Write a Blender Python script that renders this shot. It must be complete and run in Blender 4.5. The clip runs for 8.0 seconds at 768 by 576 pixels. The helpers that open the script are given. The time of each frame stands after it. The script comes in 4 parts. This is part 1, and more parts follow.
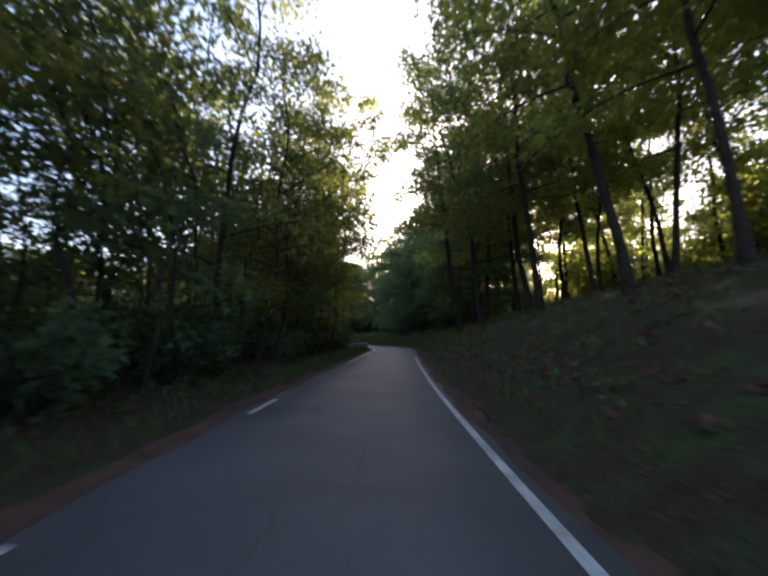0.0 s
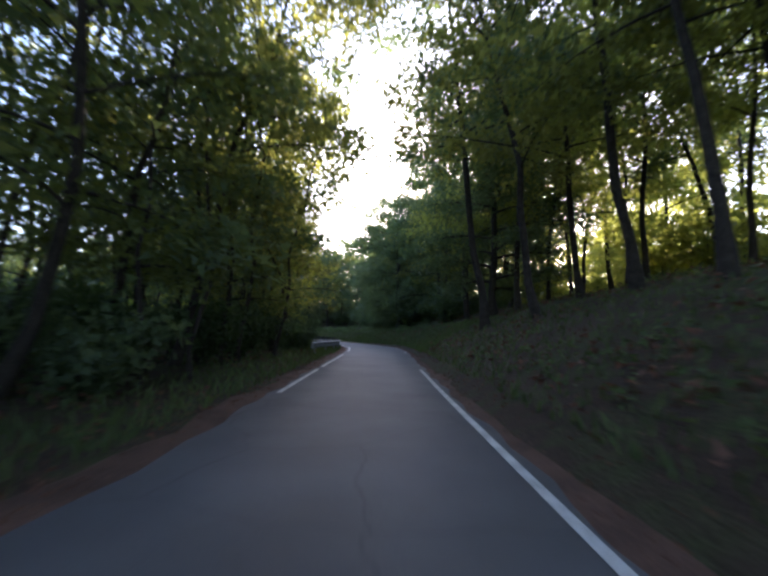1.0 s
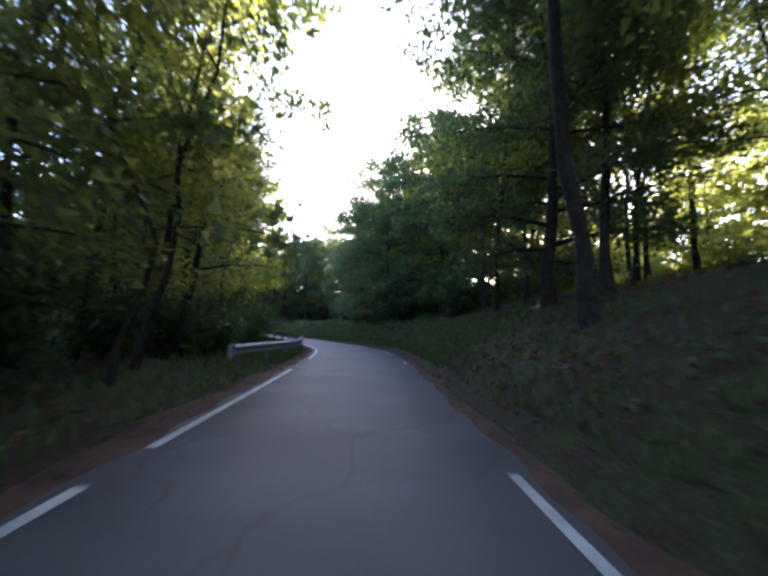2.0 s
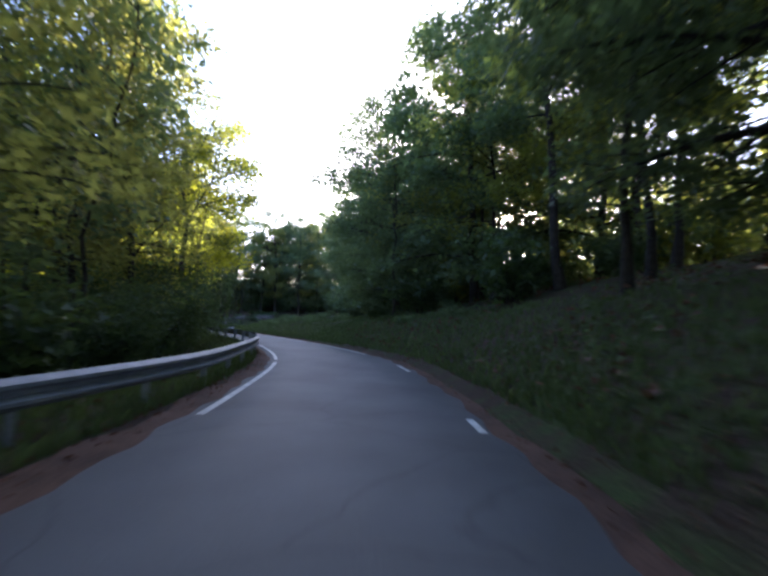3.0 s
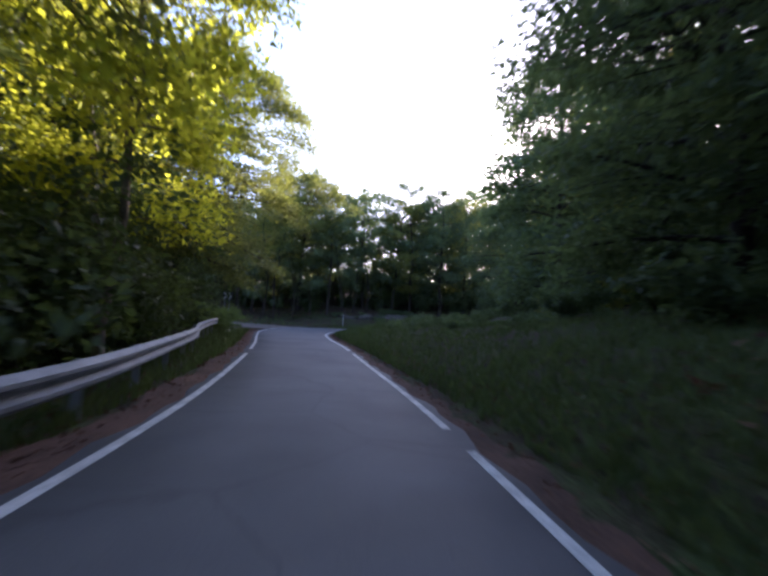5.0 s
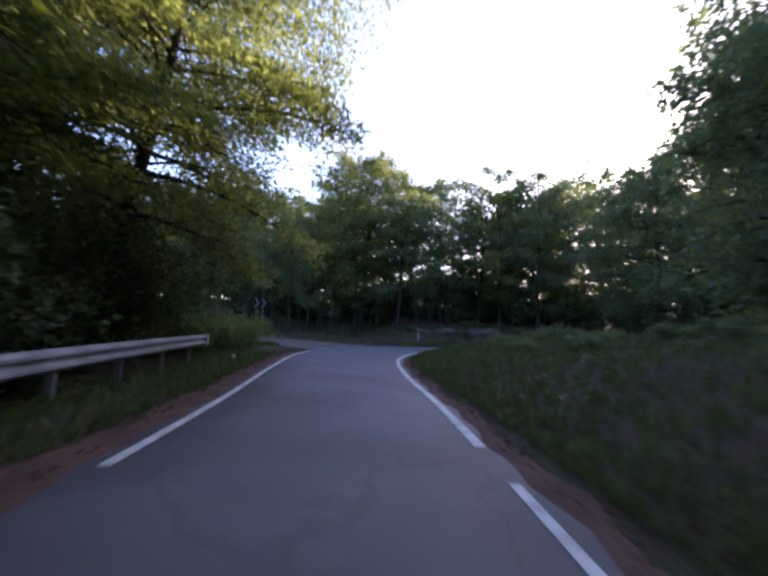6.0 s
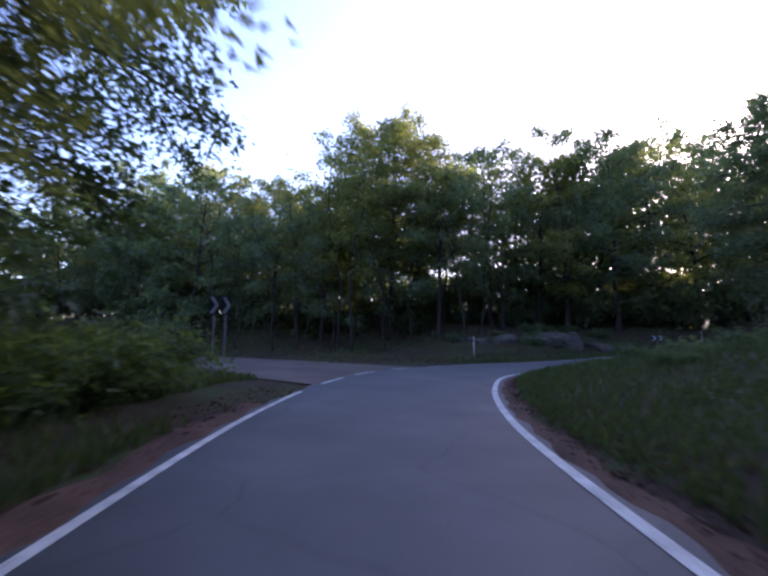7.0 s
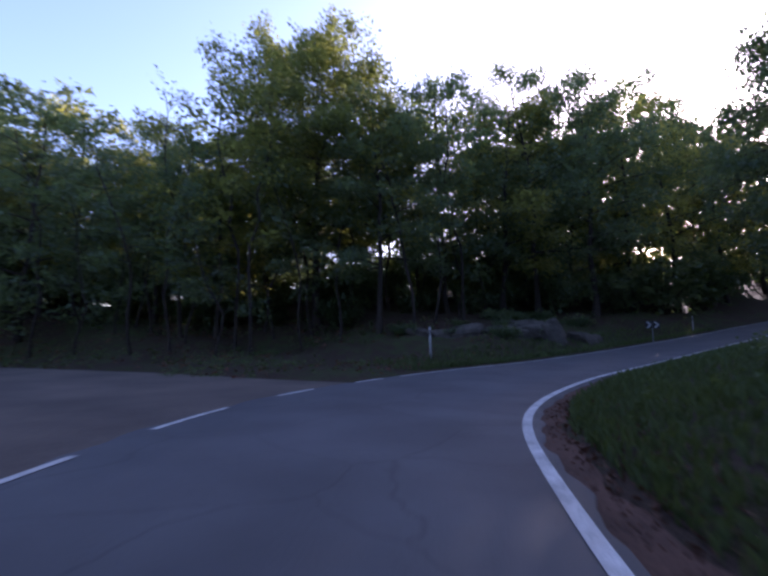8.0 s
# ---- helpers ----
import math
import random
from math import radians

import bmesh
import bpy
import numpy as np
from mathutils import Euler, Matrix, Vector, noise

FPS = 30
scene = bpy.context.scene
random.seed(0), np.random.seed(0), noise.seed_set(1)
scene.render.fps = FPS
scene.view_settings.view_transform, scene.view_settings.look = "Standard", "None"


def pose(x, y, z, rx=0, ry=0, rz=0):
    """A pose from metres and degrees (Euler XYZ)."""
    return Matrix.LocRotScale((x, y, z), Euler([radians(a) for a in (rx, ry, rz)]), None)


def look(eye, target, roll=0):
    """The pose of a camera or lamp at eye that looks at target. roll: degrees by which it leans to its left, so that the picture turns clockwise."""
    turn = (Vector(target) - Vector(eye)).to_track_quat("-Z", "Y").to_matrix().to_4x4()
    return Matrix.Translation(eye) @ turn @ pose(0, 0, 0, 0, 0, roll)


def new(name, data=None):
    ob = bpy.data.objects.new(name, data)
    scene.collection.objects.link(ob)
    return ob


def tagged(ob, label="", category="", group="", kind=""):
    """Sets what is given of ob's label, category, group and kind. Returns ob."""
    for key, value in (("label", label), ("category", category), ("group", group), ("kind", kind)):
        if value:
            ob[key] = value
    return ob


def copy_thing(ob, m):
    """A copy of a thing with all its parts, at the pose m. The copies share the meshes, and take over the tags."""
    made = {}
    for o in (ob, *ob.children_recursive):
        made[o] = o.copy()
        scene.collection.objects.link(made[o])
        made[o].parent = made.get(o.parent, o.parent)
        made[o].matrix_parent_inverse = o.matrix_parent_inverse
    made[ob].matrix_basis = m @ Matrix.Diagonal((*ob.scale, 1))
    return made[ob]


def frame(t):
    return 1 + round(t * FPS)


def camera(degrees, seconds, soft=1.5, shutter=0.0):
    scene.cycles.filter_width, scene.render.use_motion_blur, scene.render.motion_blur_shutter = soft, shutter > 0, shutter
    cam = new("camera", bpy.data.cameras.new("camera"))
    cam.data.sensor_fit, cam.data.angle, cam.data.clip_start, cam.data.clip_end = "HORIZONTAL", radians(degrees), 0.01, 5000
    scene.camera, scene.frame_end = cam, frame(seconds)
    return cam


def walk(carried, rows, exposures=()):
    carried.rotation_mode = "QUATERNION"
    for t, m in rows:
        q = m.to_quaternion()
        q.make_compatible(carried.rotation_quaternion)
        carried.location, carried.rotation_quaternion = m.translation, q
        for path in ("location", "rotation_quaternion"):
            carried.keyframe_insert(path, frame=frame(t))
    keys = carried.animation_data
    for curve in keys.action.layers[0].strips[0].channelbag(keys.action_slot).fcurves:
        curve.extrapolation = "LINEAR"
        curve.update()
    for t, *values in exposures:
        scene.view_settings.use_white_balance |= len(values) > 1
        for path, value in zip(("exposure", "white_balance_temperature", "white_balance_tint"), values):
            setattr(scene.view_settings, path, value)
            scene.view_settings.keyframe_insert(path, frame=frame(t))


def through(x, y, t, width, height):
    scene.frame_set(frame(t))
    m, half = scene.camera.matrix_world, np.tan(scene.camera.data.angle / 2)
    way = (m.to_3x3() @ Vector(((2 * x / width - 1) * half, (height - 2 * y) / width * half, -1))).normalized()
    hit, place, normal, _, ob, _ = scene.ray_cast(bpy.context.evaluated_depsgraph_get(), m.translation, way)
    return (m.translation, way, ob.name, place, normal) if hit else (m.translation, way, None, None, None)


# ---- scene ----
cam = camera(83.3, 8.0, soft=2.7, shutter=0.35)
PATH = [
    (0, pose(0.000, -0.000, 1.250, 96.40, 0.17, -0.00)),
    (0.5, pose(-0.027, 5.961, 1.251, 95.56, -0.76, -1.36)),
    (1, pose(-0.065, 11.887, 1.253, 95.76, -1.00, -2.86)),
    (1.5, pose(0.100, 17.464, 1.267, 95.66, -2.01, -4.28)),
    (1.7, pose(0.222, 19.609, 1.240, 95.47, -2.28, -4.78)),
    (2.8, pose(0.805, 30.587, 1.253, 94.80, -1.65, -5.45)),
    (3, pose(0.919, 32.799, 1.248, 94.57, -1.66, -4.86)),
    (3.5, pose(1.090, 38.399, 1.249, 94.66, -2.74, -1.82)),
    (4, pose(0.800, 43.609, 1.249, 94.60, -3.31, 2.62)),
    (4.5, pose(0.171, 48.257, 1.243, 94.48, -3.48, 7.72)),
    (4.7, pose(-0.177, 50.055, 1.241, 94.29, -3.58, 10.31)),
    (5.8, pose(-4.037, 61.115, 1.224, 95.00, -3.59, 21.68)),
    (6, pose(-5.041, 63.135, 1.237, 95.46, -3.44, 23.19)),
    (6.5, pose(-7.723, 68.102, 1.247, 96.45, -1.58, 26.81)),
    (7, pose(-10.094, 72.454, 1.257, 96.78, -0.59, 26.41)),
    (7.5, pose(-11.801, 76.928, 1.259, 96.99, -0.11, 23.84)),
    (8, pose(-12.929, 81.233, 1.259, 95.98, 0.77, 19.14)),
]
walk(cam, PATH, exposures=[(0.0, 1.78, 5950, 23), (1.6, 2.68, 5450, 23), (3.3, 2.6, 5400, 25), (4.6, 2.3, 5600, 29), (5.9, 2.18, 5500, 36), (6.6, 2.23, 5450, 38), (8.0, 1.68, 5400, 42)])

# ---- world, sun ----
SUN_AZ, SUN_EL = 15.0, 15.8      # degrees: from +y towards +x, above the horizon
world = bpy.data.worlds.new("sky")
scene.world = world
world.use_nodes = True
wn = world.node_tree.nodes
sky = wn.new("ShaderNodeTexSky")
sky.sky_type = "NISHITA"
sky.sun_disc = False
sky.sun_elevation, sky.sun_rotation = radians(SUN_EL), radians(SUN_AZ)
sky.air_density, sky.dust_density, sky.ozone_density = 1.0, 1.6, 1.0
world.node_tree.links.new(sky.outputs[0], wn["Background"].inputs[0])
wn["Background"].inputs[1].default_value = 0.15
sun_data = bpy.data.lights.new("sun", "SUN")
sun_data.energy, sun_data.angle, sun_data.color = 5.0, radians(0.55), (1.0, 0.86, 0.66)
sun = new("sun", sun_data)
sd = Vector((math.sin(radians(SUN_AZ)) * math.cos(radians(SUN_EL)), math.cos(radians(SUN_AZ)) * math.cos(radians(SUN_EL)), math.sin(radians(SUN_EL))))
sun.matrix_world = look(sd * 300, (0, 0, 0))


# ---- materials ----
def nodes_of(name):
    m = bpy.data.materials.new(name)
    m.use_nodes = True
    n, l = m.node_tree.nodes, m.node_tree.links
    return m, n, l, n["Principled BSDF"]


def surface(name, low, high, scale=6.0, fine=60.0, rough=0.85, bump=0.3, metal=0.0, detail=6.0, spec=0.4):
    """Two scales of noise between two colours, with a fine relief."""
    m, n, l, b = nodes_of(name)
    co = n.new("ShaderNodeTexCoord")
    a, f = n.new("ShaderNodeTexNoise"), n.new("ShaderNodeTexNoise")
    a.inputs["Scale"].default_value, a.inputs["Detail"].default_value = scale, detail
    f.inputs["Scale"].default_value, f.inputs["Detail"].default_value = fine, 4.0
    for t in (a, f):
        l.new(co.outputs["Object"], t.inputs["Vector"])
    mix = n.new("ShaderNodeMath")
    mix.operation = "MULTIPLY_ADD"
    mix.inputs[1].default_value = 0.5
    l.new(f.outputs[0], mix.inputs[0])
    half = n.new("ShaderNodeMath")
    half.operation = "MULTIPLY"
    half.inputs[1].default_value = 0.5
    l.new(a.outputs[0], half.inputs[0])
    l.new(half.outputs[0], mix.inputs[2])
    ramp = n.new("ShaderNodeValToRGB")
    ramp.color_ramp.elements[0].position, ramp.color_ramp.elements[1].position = 0.36, 0.64
    ramp.color_ramp.elements[0].color, ramp.color_ramp.elements[1].color = (*low, 1), (*high, 1)
    l.new(mix.outputs[0], ramp.inputs[0])
    l.new(ramp.outputs[0], b.inputs["Base Color"])
    bp = n.new("ShaderNodeBump")
    bp.inputs["Strength"].default_value, bp.inputs["Distance"].default_value = bump, 0.02
    l.new(mix.outputs[0], bp.inputs["Height"])
    l.new(bp.outputs[0], b.inputs["Normal"])
    b.inputs["Roughness"].default_value, b.inputs["Metallic"].default_value = rough, metal
    b.inputs["Specular IOR Level"].default_value = spec
    return m


def leaf_material(name, dark, light, glow, through=0.5):
    """A leaf: a dull, slightly glossy face that lets a yellower light through."""
    m, n, l, b = nodes_of(name)
    geo, inf = n.new("ShaderNodeNewGeometry"), n.new("ShaderNodeObjectInfo")
    add = n.new("ShaderNodeMath")
    add.operation = "MULTIPLY_ADD"
    add.inputs[1].default_value = 0.35
    l.new(inf.outputs["Random"], add.inputs[0])
    part_ = n.new("ShaderNodeMath")
    part_.operation = "MULTIPLY"
    part_.inputs[1].default_value = 0.65
    l.new(geo.outputs["Random Per Island"], part_.inputs[0])
    l.new(part_.outputs[0], add.inputs[2])
    for_face, for_back = n.new("ShaderNodeMix"), n.new("ShaderNodeMix")
    for mx, (c1, c2) in ((for_face, (dark, light)), (for_back, (tuple(0.6 * c for c in glow), glow))):
        mx.data_type = "RGBA"
        mx.inputs[6].default_value, mx.inputs[7].default_value = (*c1, 1), (*c2, 1)
        l.new(add.outputs[0], mx.inputs[0])
    l.new(for_face.outputs[2], b.inputs["Base Color"])
    b.inputs["Roughness"].default_value = 0.58
    b.inputs["Specular IOR Level"].default_value = 0.25
    tr, ms = n.new("ShaderNodeBsdfTranslucent"), n.new("ShaderNodeMixShader")
    l.new(for_back.outputs[2], tr.inputs["Color"])
    ms.inputs[0].default_value = through
    l.new(b.outputs[0], ms.inputs[1])
    l.new(tr.outputs[0], ms.inputs[2])
    l.new(ms.outputs[0], n["Material Output"].inputs[0])
    return m


def ground_material():
    """Forest floor: brown litter and humus with patches of moss and low grass."""
    m, n, l, b = nodes_of("forest_floor")
    co = n.new("ShaderNodeTexCoord")
    big, mid, fine = [n.new("ShaderNodeTexNoise") for _ in range(3)]
    for t, s, d in ((big, 0.22, 5), (mid, 2.2, 6), (fine, 28.0, 5)):
        t.inputs["Scale"].default_value, t.inputs["Detail"].default_value = s, d
        l.new(co.outputs["Object"], t.inputs["Vector"])
    earth, moss = n.new("ShaderNodeValToRGB"), n.new("ShaderNodeValToRGB")
    for r, c1, c2 in ((earth, (0.02, 0.014, 0.010), (0.078, 0.053, 0.037)), (moss, (0.02, 0.03, 0.01), (0.07, 0.095, 0.03))):
        r.color_ramp.elements[0].position, r.color_ramp.elements[1].position = 0.33, 0.68
        r.color_ramp.elements[0].color, r.color_ramp.elements[1].color = (*c1, 1), (*c2, 1)
        l.new(fine.outputs[0], r.inputs[0])
    where = n.new("ShaderNodeValToRGB")
    where.color_ramp.elements[0].position, where.color_ramp.elements[1].position = 0.46, 0.62
    both = n.new("ShaderNodeMath")
    both.operation = "MULTIPLY_ADD"
    both.inputs[1].default_value = 0.5
    l.new(mid.outputs[0], both.inputs[0])
    hb = n.new("ShaderNodeMath")
    hb.operation = "MULTIPLY"
    hb.inputs[1].default_value = 0.5
    l.new(big.outputs[0], hb.inputs[0])
    l.new(hb.outputs[0], both.inputs[2])
    l.new(both.outputs[0], where.inputs[0])
    mix = n.new("ShaderNodeMix")
    mix.data_type = "RGBA"
    l.new(where.outputs[0], mix.inputs[0])
    l.new(earth.outputs[0], mix.inputs[6])
    l.new(moss.outputs[0], mix.inputs[7])
    l.new(mix.outputs[2], b.inputs["Base Color"])
    b.inputs["Roughness"].default_value = 0.95
    b.inputs["Specular IOR Level"].default_value = 0.15
    bp = n.new("ShaderNodeBump")
    bp.inputs["Strength"].default_value, bp.inputs["Distance"].default_value = 0.7, 0.05
    l.new(fine.outputs[0], bp.inputs["Height"])
    l.new(bp.outputs[0], b.inputs["Normal"])
    return m


def asphalt_material():
    """Old grey asphalt: fine aggregate, broad stains, thin cracks."""
    m, n, l, b = nodes_of("asphalt")
    co = n.new("ShaderNodeTexCoord")
    big, fine = n.new("ShaderNodeTexNoise"), n.new("ShaderNodeTexNoise")
    for t, s, d in ((big, 0.6, 6), (fine, 140.0, 3)):
        t.inputs["Scale"].default_value, t.inputs["Detail"].default_value = s, d
        l.new(co.outputs["Object"], t.inputs["Vector"])
    vor = n.new("ShaderNodeTexVoronoi")
    vor.feature = "DISTANCE_TO_EDGE"
    vor.inputs["Scale"].default_value = 0.45
    warp = n.new("ShaderNodeVectorMath")
    warp.operation = "MULTIPLY_ADD"
    warp.inputs[1].default_value = (0.9, 0.9, 0.9)
    l.new(big.outputs["Color"], warp.inputs[0])
    l.new(co.outputs["Object"], warp.inputs[2])
    l.new(warp.outputs[0], vor.inputs["Vector"])
    crack = n.new("ShaderNodeMapRange")
    crack.inputs["From Max"].default_value = 0.012
    crack.inputs["To Min"].default_value = 0.72
    l.new(vor.outputs["Distance"], crack.inputs["Value"])
    r1, r2 = n.new("ShaderNodeValToRGB"), n.new("ShaderNodeValToRGB")
    r1.color_ramp.elements[0].position, r1.color_ramp.elements[1].position = 0.3, 0.7
    r1.color_ramp.elements[0].color, r1.color_ramp.elements[1].color = (0.062, 0.063, 0.068, 1), (0.106, 0.107, 0.114, 1)
    l.new(big.outputs[0], r1.inputs[0])
    r2.color_ramp.elements[0].position, r2.color_ramp.elements[1].position = 0.3, 0.75
    r2.color_ramp.elements[0].color, r2.color_ramp.elements[1].color = (0.6, 0.6, 0.6, 1), (1.25, 1.25, 1.25, 1)
    l.new(fine.outputs[0], r2.inputs[0])
    m1, m2 = n.new("ShaderNodeMix"), n.new("ShaderNodeMix")
    for mx in (m1, m2):
        mx.data_type, mx.blend_type = "RGBA", "MULTIPLY"
        mx.inputs[0].default_value = 1.0
    l.new(r1.outputs[0], m1.inputs[6])
    l.new(r2.outputs[0], m1.inputs[7])
    l.new(m1.outputs[2], m2.inputs[6])
    l.new(crack.outputs[0], m2.inputs[7])
    l.new(m2.outputs[2], b.inputs["Base Color"])
    b.inputs["Roughness"].default_value = 0.72
    bp = n.new("ShaderNodeBump")
    bp.inputs["Strength"].default_value, bp.inputs["Distance"].default_value = 0.35, 0.006
    l.new(fine.outputs[0], bp.inputs["Height"])
    l.new(bp.outputs[0], b.inputs["Normal"])
    return m


FLOOR, ASPHALT = ground_material(), asphalt_material()
PAINT = surface("worn_road_paint", (0.26, 0.26, 0.25), (0.66, 0.66, 0.64), 3.0, 45.0, 0.7, 0.2)
GRAVEL = surface("dirt_verge", (0.042, 0.025, 0.018), (0.13, 0.073, 0.053), 1.2, 30.0, 0.95, 0.6, spec=0.2)
DUSTY = surface("dusty_asphalt", (0.064, 0.054, 0.047), (0.15, 0.12, 0.098), 0.5, 40.0, 0.88, 0.35, spec=0.25)
BARK = surface("dark_bark", (0.016, 0.013, 0.011), (0.06, 0.049, 0.039), 5.0, 40.0, 0.95, 0.9, spec=0.2)
PALE_BARK = surface("pale_bark", (0.06, 0.052, 0.042), (0.2, 0.17, 0.135), 4.0, 35.0, 0.9, 0.7, spec=0.2)
STEEL = surface("galvanised_steel", (0.15, 0.16, 0.175), (0.29, 0.305, 0.325), 2.0, 50.0, 0.6, 0.1, metal=0.3)
ROCK = surface("mossy_rock", (0.03, 0.027, 0.022), (0.125, 0.11, 0.09), 1.6, 18.0, 0.92, 0.9, spec=0.25)
PALE_STONE = surface("pale_stone", (0.3, 0.28, 0.22), (0.55, 0.52, 0.42), 8.0, 60.0, 0.9, 0.5)
WHITE = surface("dusty_sign_face", (0.3, 0.31, 0.32), (0.46, 0.47, 0.48), 3.0, 30.0, 0.45, 0.05)
BLACK = surface("black_sign_face", (0.012, 0.012, 0.014), (0.03, 0.03, 0.032), 3.0, 30.0, 0.5, 0.05)
POST_WHITE = surface("grimy_white_plastic", (0.2, 0.2, 0.19), (0.42, 0.42, 0.4), 6.0, 40.0, 0.5, 0.1)
REFLECT = surface("clear_reflector", (0.25, 0.25, 0.26), (0.42, 0.42, 0.43), 20.0, 90.0, 0.25, 0.1)
LEAF = leaf_material("broad_leaf", (0.046, 0.062, 0.022), (0.086, 0.112, 0.039), (0.54, 0.54, 0.10), 0.47)
# leaf copy toned between lit and dark, partial shade in its colour
LEAF_SHADE = leaf_material("half_shade_leaf", (0.036, 0.053, 0.02), (0.068, 0.097, 0.033), (0.38, 0.42, 0.075), 0.4)
# leaf copy with sunlight put into its colour: brighter, yellower glow
LEAF_SUNLIT = leaf_material("sunlit_leaf", (0.05, 0.075, 0.015), (0.10, 0.13, 0.025), (0.82, 0.86, 0.05), 0.62)
LEAF_COOL = leaf_material("blue_green_leaf", (0.048, 0.074, 0.043), (0.082, 0.122, 0.068), (0.28, 0.36, 0.10), 0.42)
LEAF_PALE = leaf_material("pale_green_leaf", (0.058, 0.08, 0.026), (0.105, 0.134, 0.042), (0.68, 0.71, 0.12), 0.52)
# leaf copy with deep shade put into its colour, for unlit foliage
LEAF_DEEP_SHADE = leaf_material("deep_shade_leaf", (0.03, 0.048, 0.022), (0.058, 0.09, 0.04), (0.17, 0.25, 0.05), 0.3)
LEAF_FRESH = leaf_material("fresh_leaf", (0.04, 0.07, 0.018), (0.073, 0.115, 0.03), (0.26, 0.36, 0.06), 0.38)
GRASS = leaf_material("grass_blade", (0.046, 0.068, 0.023), (0.09, 0.122, 0.043), (0.16, 0.22, 0.05), 0.3)
LITTER = leaf_material("dead_leaf", (0.065, 0.03, 0.019), (0.17, 0.078, 0.045), (0.17, 0.075, 0.035), 0.15)


# ---- meshes ----
def solid(name, verts, faces, material, smooth=False):
    me = bpy.data.meshes.new(name)
    me.from_pydata(verts.tolist() if isinstance(verts, np.ndarray) else verts, [], faces.tolist() if isinstance(faces, np.ndarray) else faces)
    me.materials.append(material)
    if smooth:
        me.polygons.foreach_set("use_smooth", [True] * len(me.polygons))
    me.update()
    return me


def part(name, me, parent, label=""):
    ob = new(name, me)
    ob.parent = parent
    if label:
        ob["label"] = label
    return ob


def bm_mesh(name, bm, material, smooth=False):
    me = bpy.data.meshes.new(name)
    bm.to_mesh(me)
    bm.free()
    me.materials.append(material)
    if smooth:
        me.polygons.foreach_set("use_smooth", [True] * len(me.polygons))
    return me


def block(size, bevel=0.01, at=(0, 0, 0), turn=0.0):
    """A bevelled block as a bmesh."""
    bm = bmesh.new()
    bmesh.ops.create_cube(bm, size=1.0)
    bmesh.ops.scale(bm, vec=size, verts=bm.verts)
    bmesh.ops.bevel(bm, geom=bm.edges[:], offset=bevel, segments=2, affect="EDGES")
    bmesh.ops.transform(bm, matrix=Matrix.Translation(at) @ Matrix.Rotation(turn, 4, "Z"), verts=bm.verts)
    return bm


def tube(path, radii, sides=7):
    """A tapered tube along a path; vertices and quads."""
    path = np.asarray(path, float)
    tang = np.gradient(path, axis=0)
    tang /= np.linalg.norm(tang, axis=1)[:, None] + 1e-9
    side = np.cross(tang, (0.31, 0.87, 0.12))
    side /= np.linalg.norm(side, axis=1)[:, None] + 1e-9
    up = np.cross(tang, side)
    a = np.linspace(0, 2 * np.pi, sides, endpoint=False)
    ring = np.cos(a)[None, :, None] * side[:, None] + np.sin(a)[None, :, None] * up[:, None]
    v = (path[:, None] + ring * np.asarray(radii)[:, None, None]).reshape(-1, 3)
    f = []
    for i in range(len(path) - 1):
        for j in range(sides):
            k = (j + 1) % sides
            f.append((i * sides + j, i * sides + k, (i + 1) * sides + k, (i + 1) * sides + j))
    return v, np.array(f)


def joined(pieces):
    vs, fs, o = [], [], 0
    for v, f in pieces:
        vs.append(v)
        fs.append(f + o)
        o += len(v)
    return np.concatenate(vs), np.concatenate(fs)


# ---- the road's line ----
# x, y, z of the centre and the width between the edge lines
STATIONS = np.array([
    (-1.2, -60, 0, 3.4), (-0.9, -30, 0, 3.4), (-0.65, -8, 0, 3.4), (-0.5, 8, 0, 3.35), (-0.15, 18, 0, 3.3), (0.2, 26, 0, 3.35),
    (0.6, 34, 0, 3.4), (0.85, 40, 0, 3.5), (0.6, 46, 0, 3.5), (-0.7, 51.5, 0, 3.35), (-2.85, 57.5, 0, 3.2), (-5.6, 63.5, 0, 3.25),
    (-8.3, 69, 0, 3.5), (-11.0, 74, 0, 3.75), (-13.4, 79, 0, 4.2), (-15.05, 84.2, 0, 4.75), (-15.5, 88.8, 0, 4.95), (-13.95, 94.0, 0, 4.6),
    (-11.0, 99.6, 0.04, 4.1), (-6.5, 106.9, 0.32, 3.9), (-1.2, 113.6, 0.9, 3.8), (6, 120.5, 1.9, 3.8), (16, 126, 3.2, 3.8), (34, 131, 5.0, 3.8), (60, 134, 7.0, 3.8)])


def spline(points, per=16):
    """A smooth line through points, every component alike."""
    p = np.vstack([2 * points[0] - points[1], points, 2 * points[-1] - points[-2]])
    t = np.linspace(0, 1, per, endpoint=False)[:, None]
    out = []
    for a, b, c, d in zip(p[:-3], p[1:-2], p[2:-1], p[3:]):
        out.append(0.5 * (2 * b + (c - a) * t + (2 * a - 5 * b + 4 * c - d) * t ** 2 + (3 * b - a - 3 * c + d) * t ** 3))
    return np.vstack(out + [points[-1:]])


LINE = spline(STATIONS)
TAN = np.gradient(LINE[:, :2], axis=0)
TAN /= np.linalg.norm(TAN, axis=1)[:, None]
RIGHT = np.stack([TAN[:, 1], -TAN[:, 0]], 1)
SIDE_ROAD = spline(np.array([(-16.5, 87.2), (-21, 88.0), (-27, 89.2), (-36, 90.8), (-46, 90.6), (-58, 87.5), (-80, 80.0)]), 10)


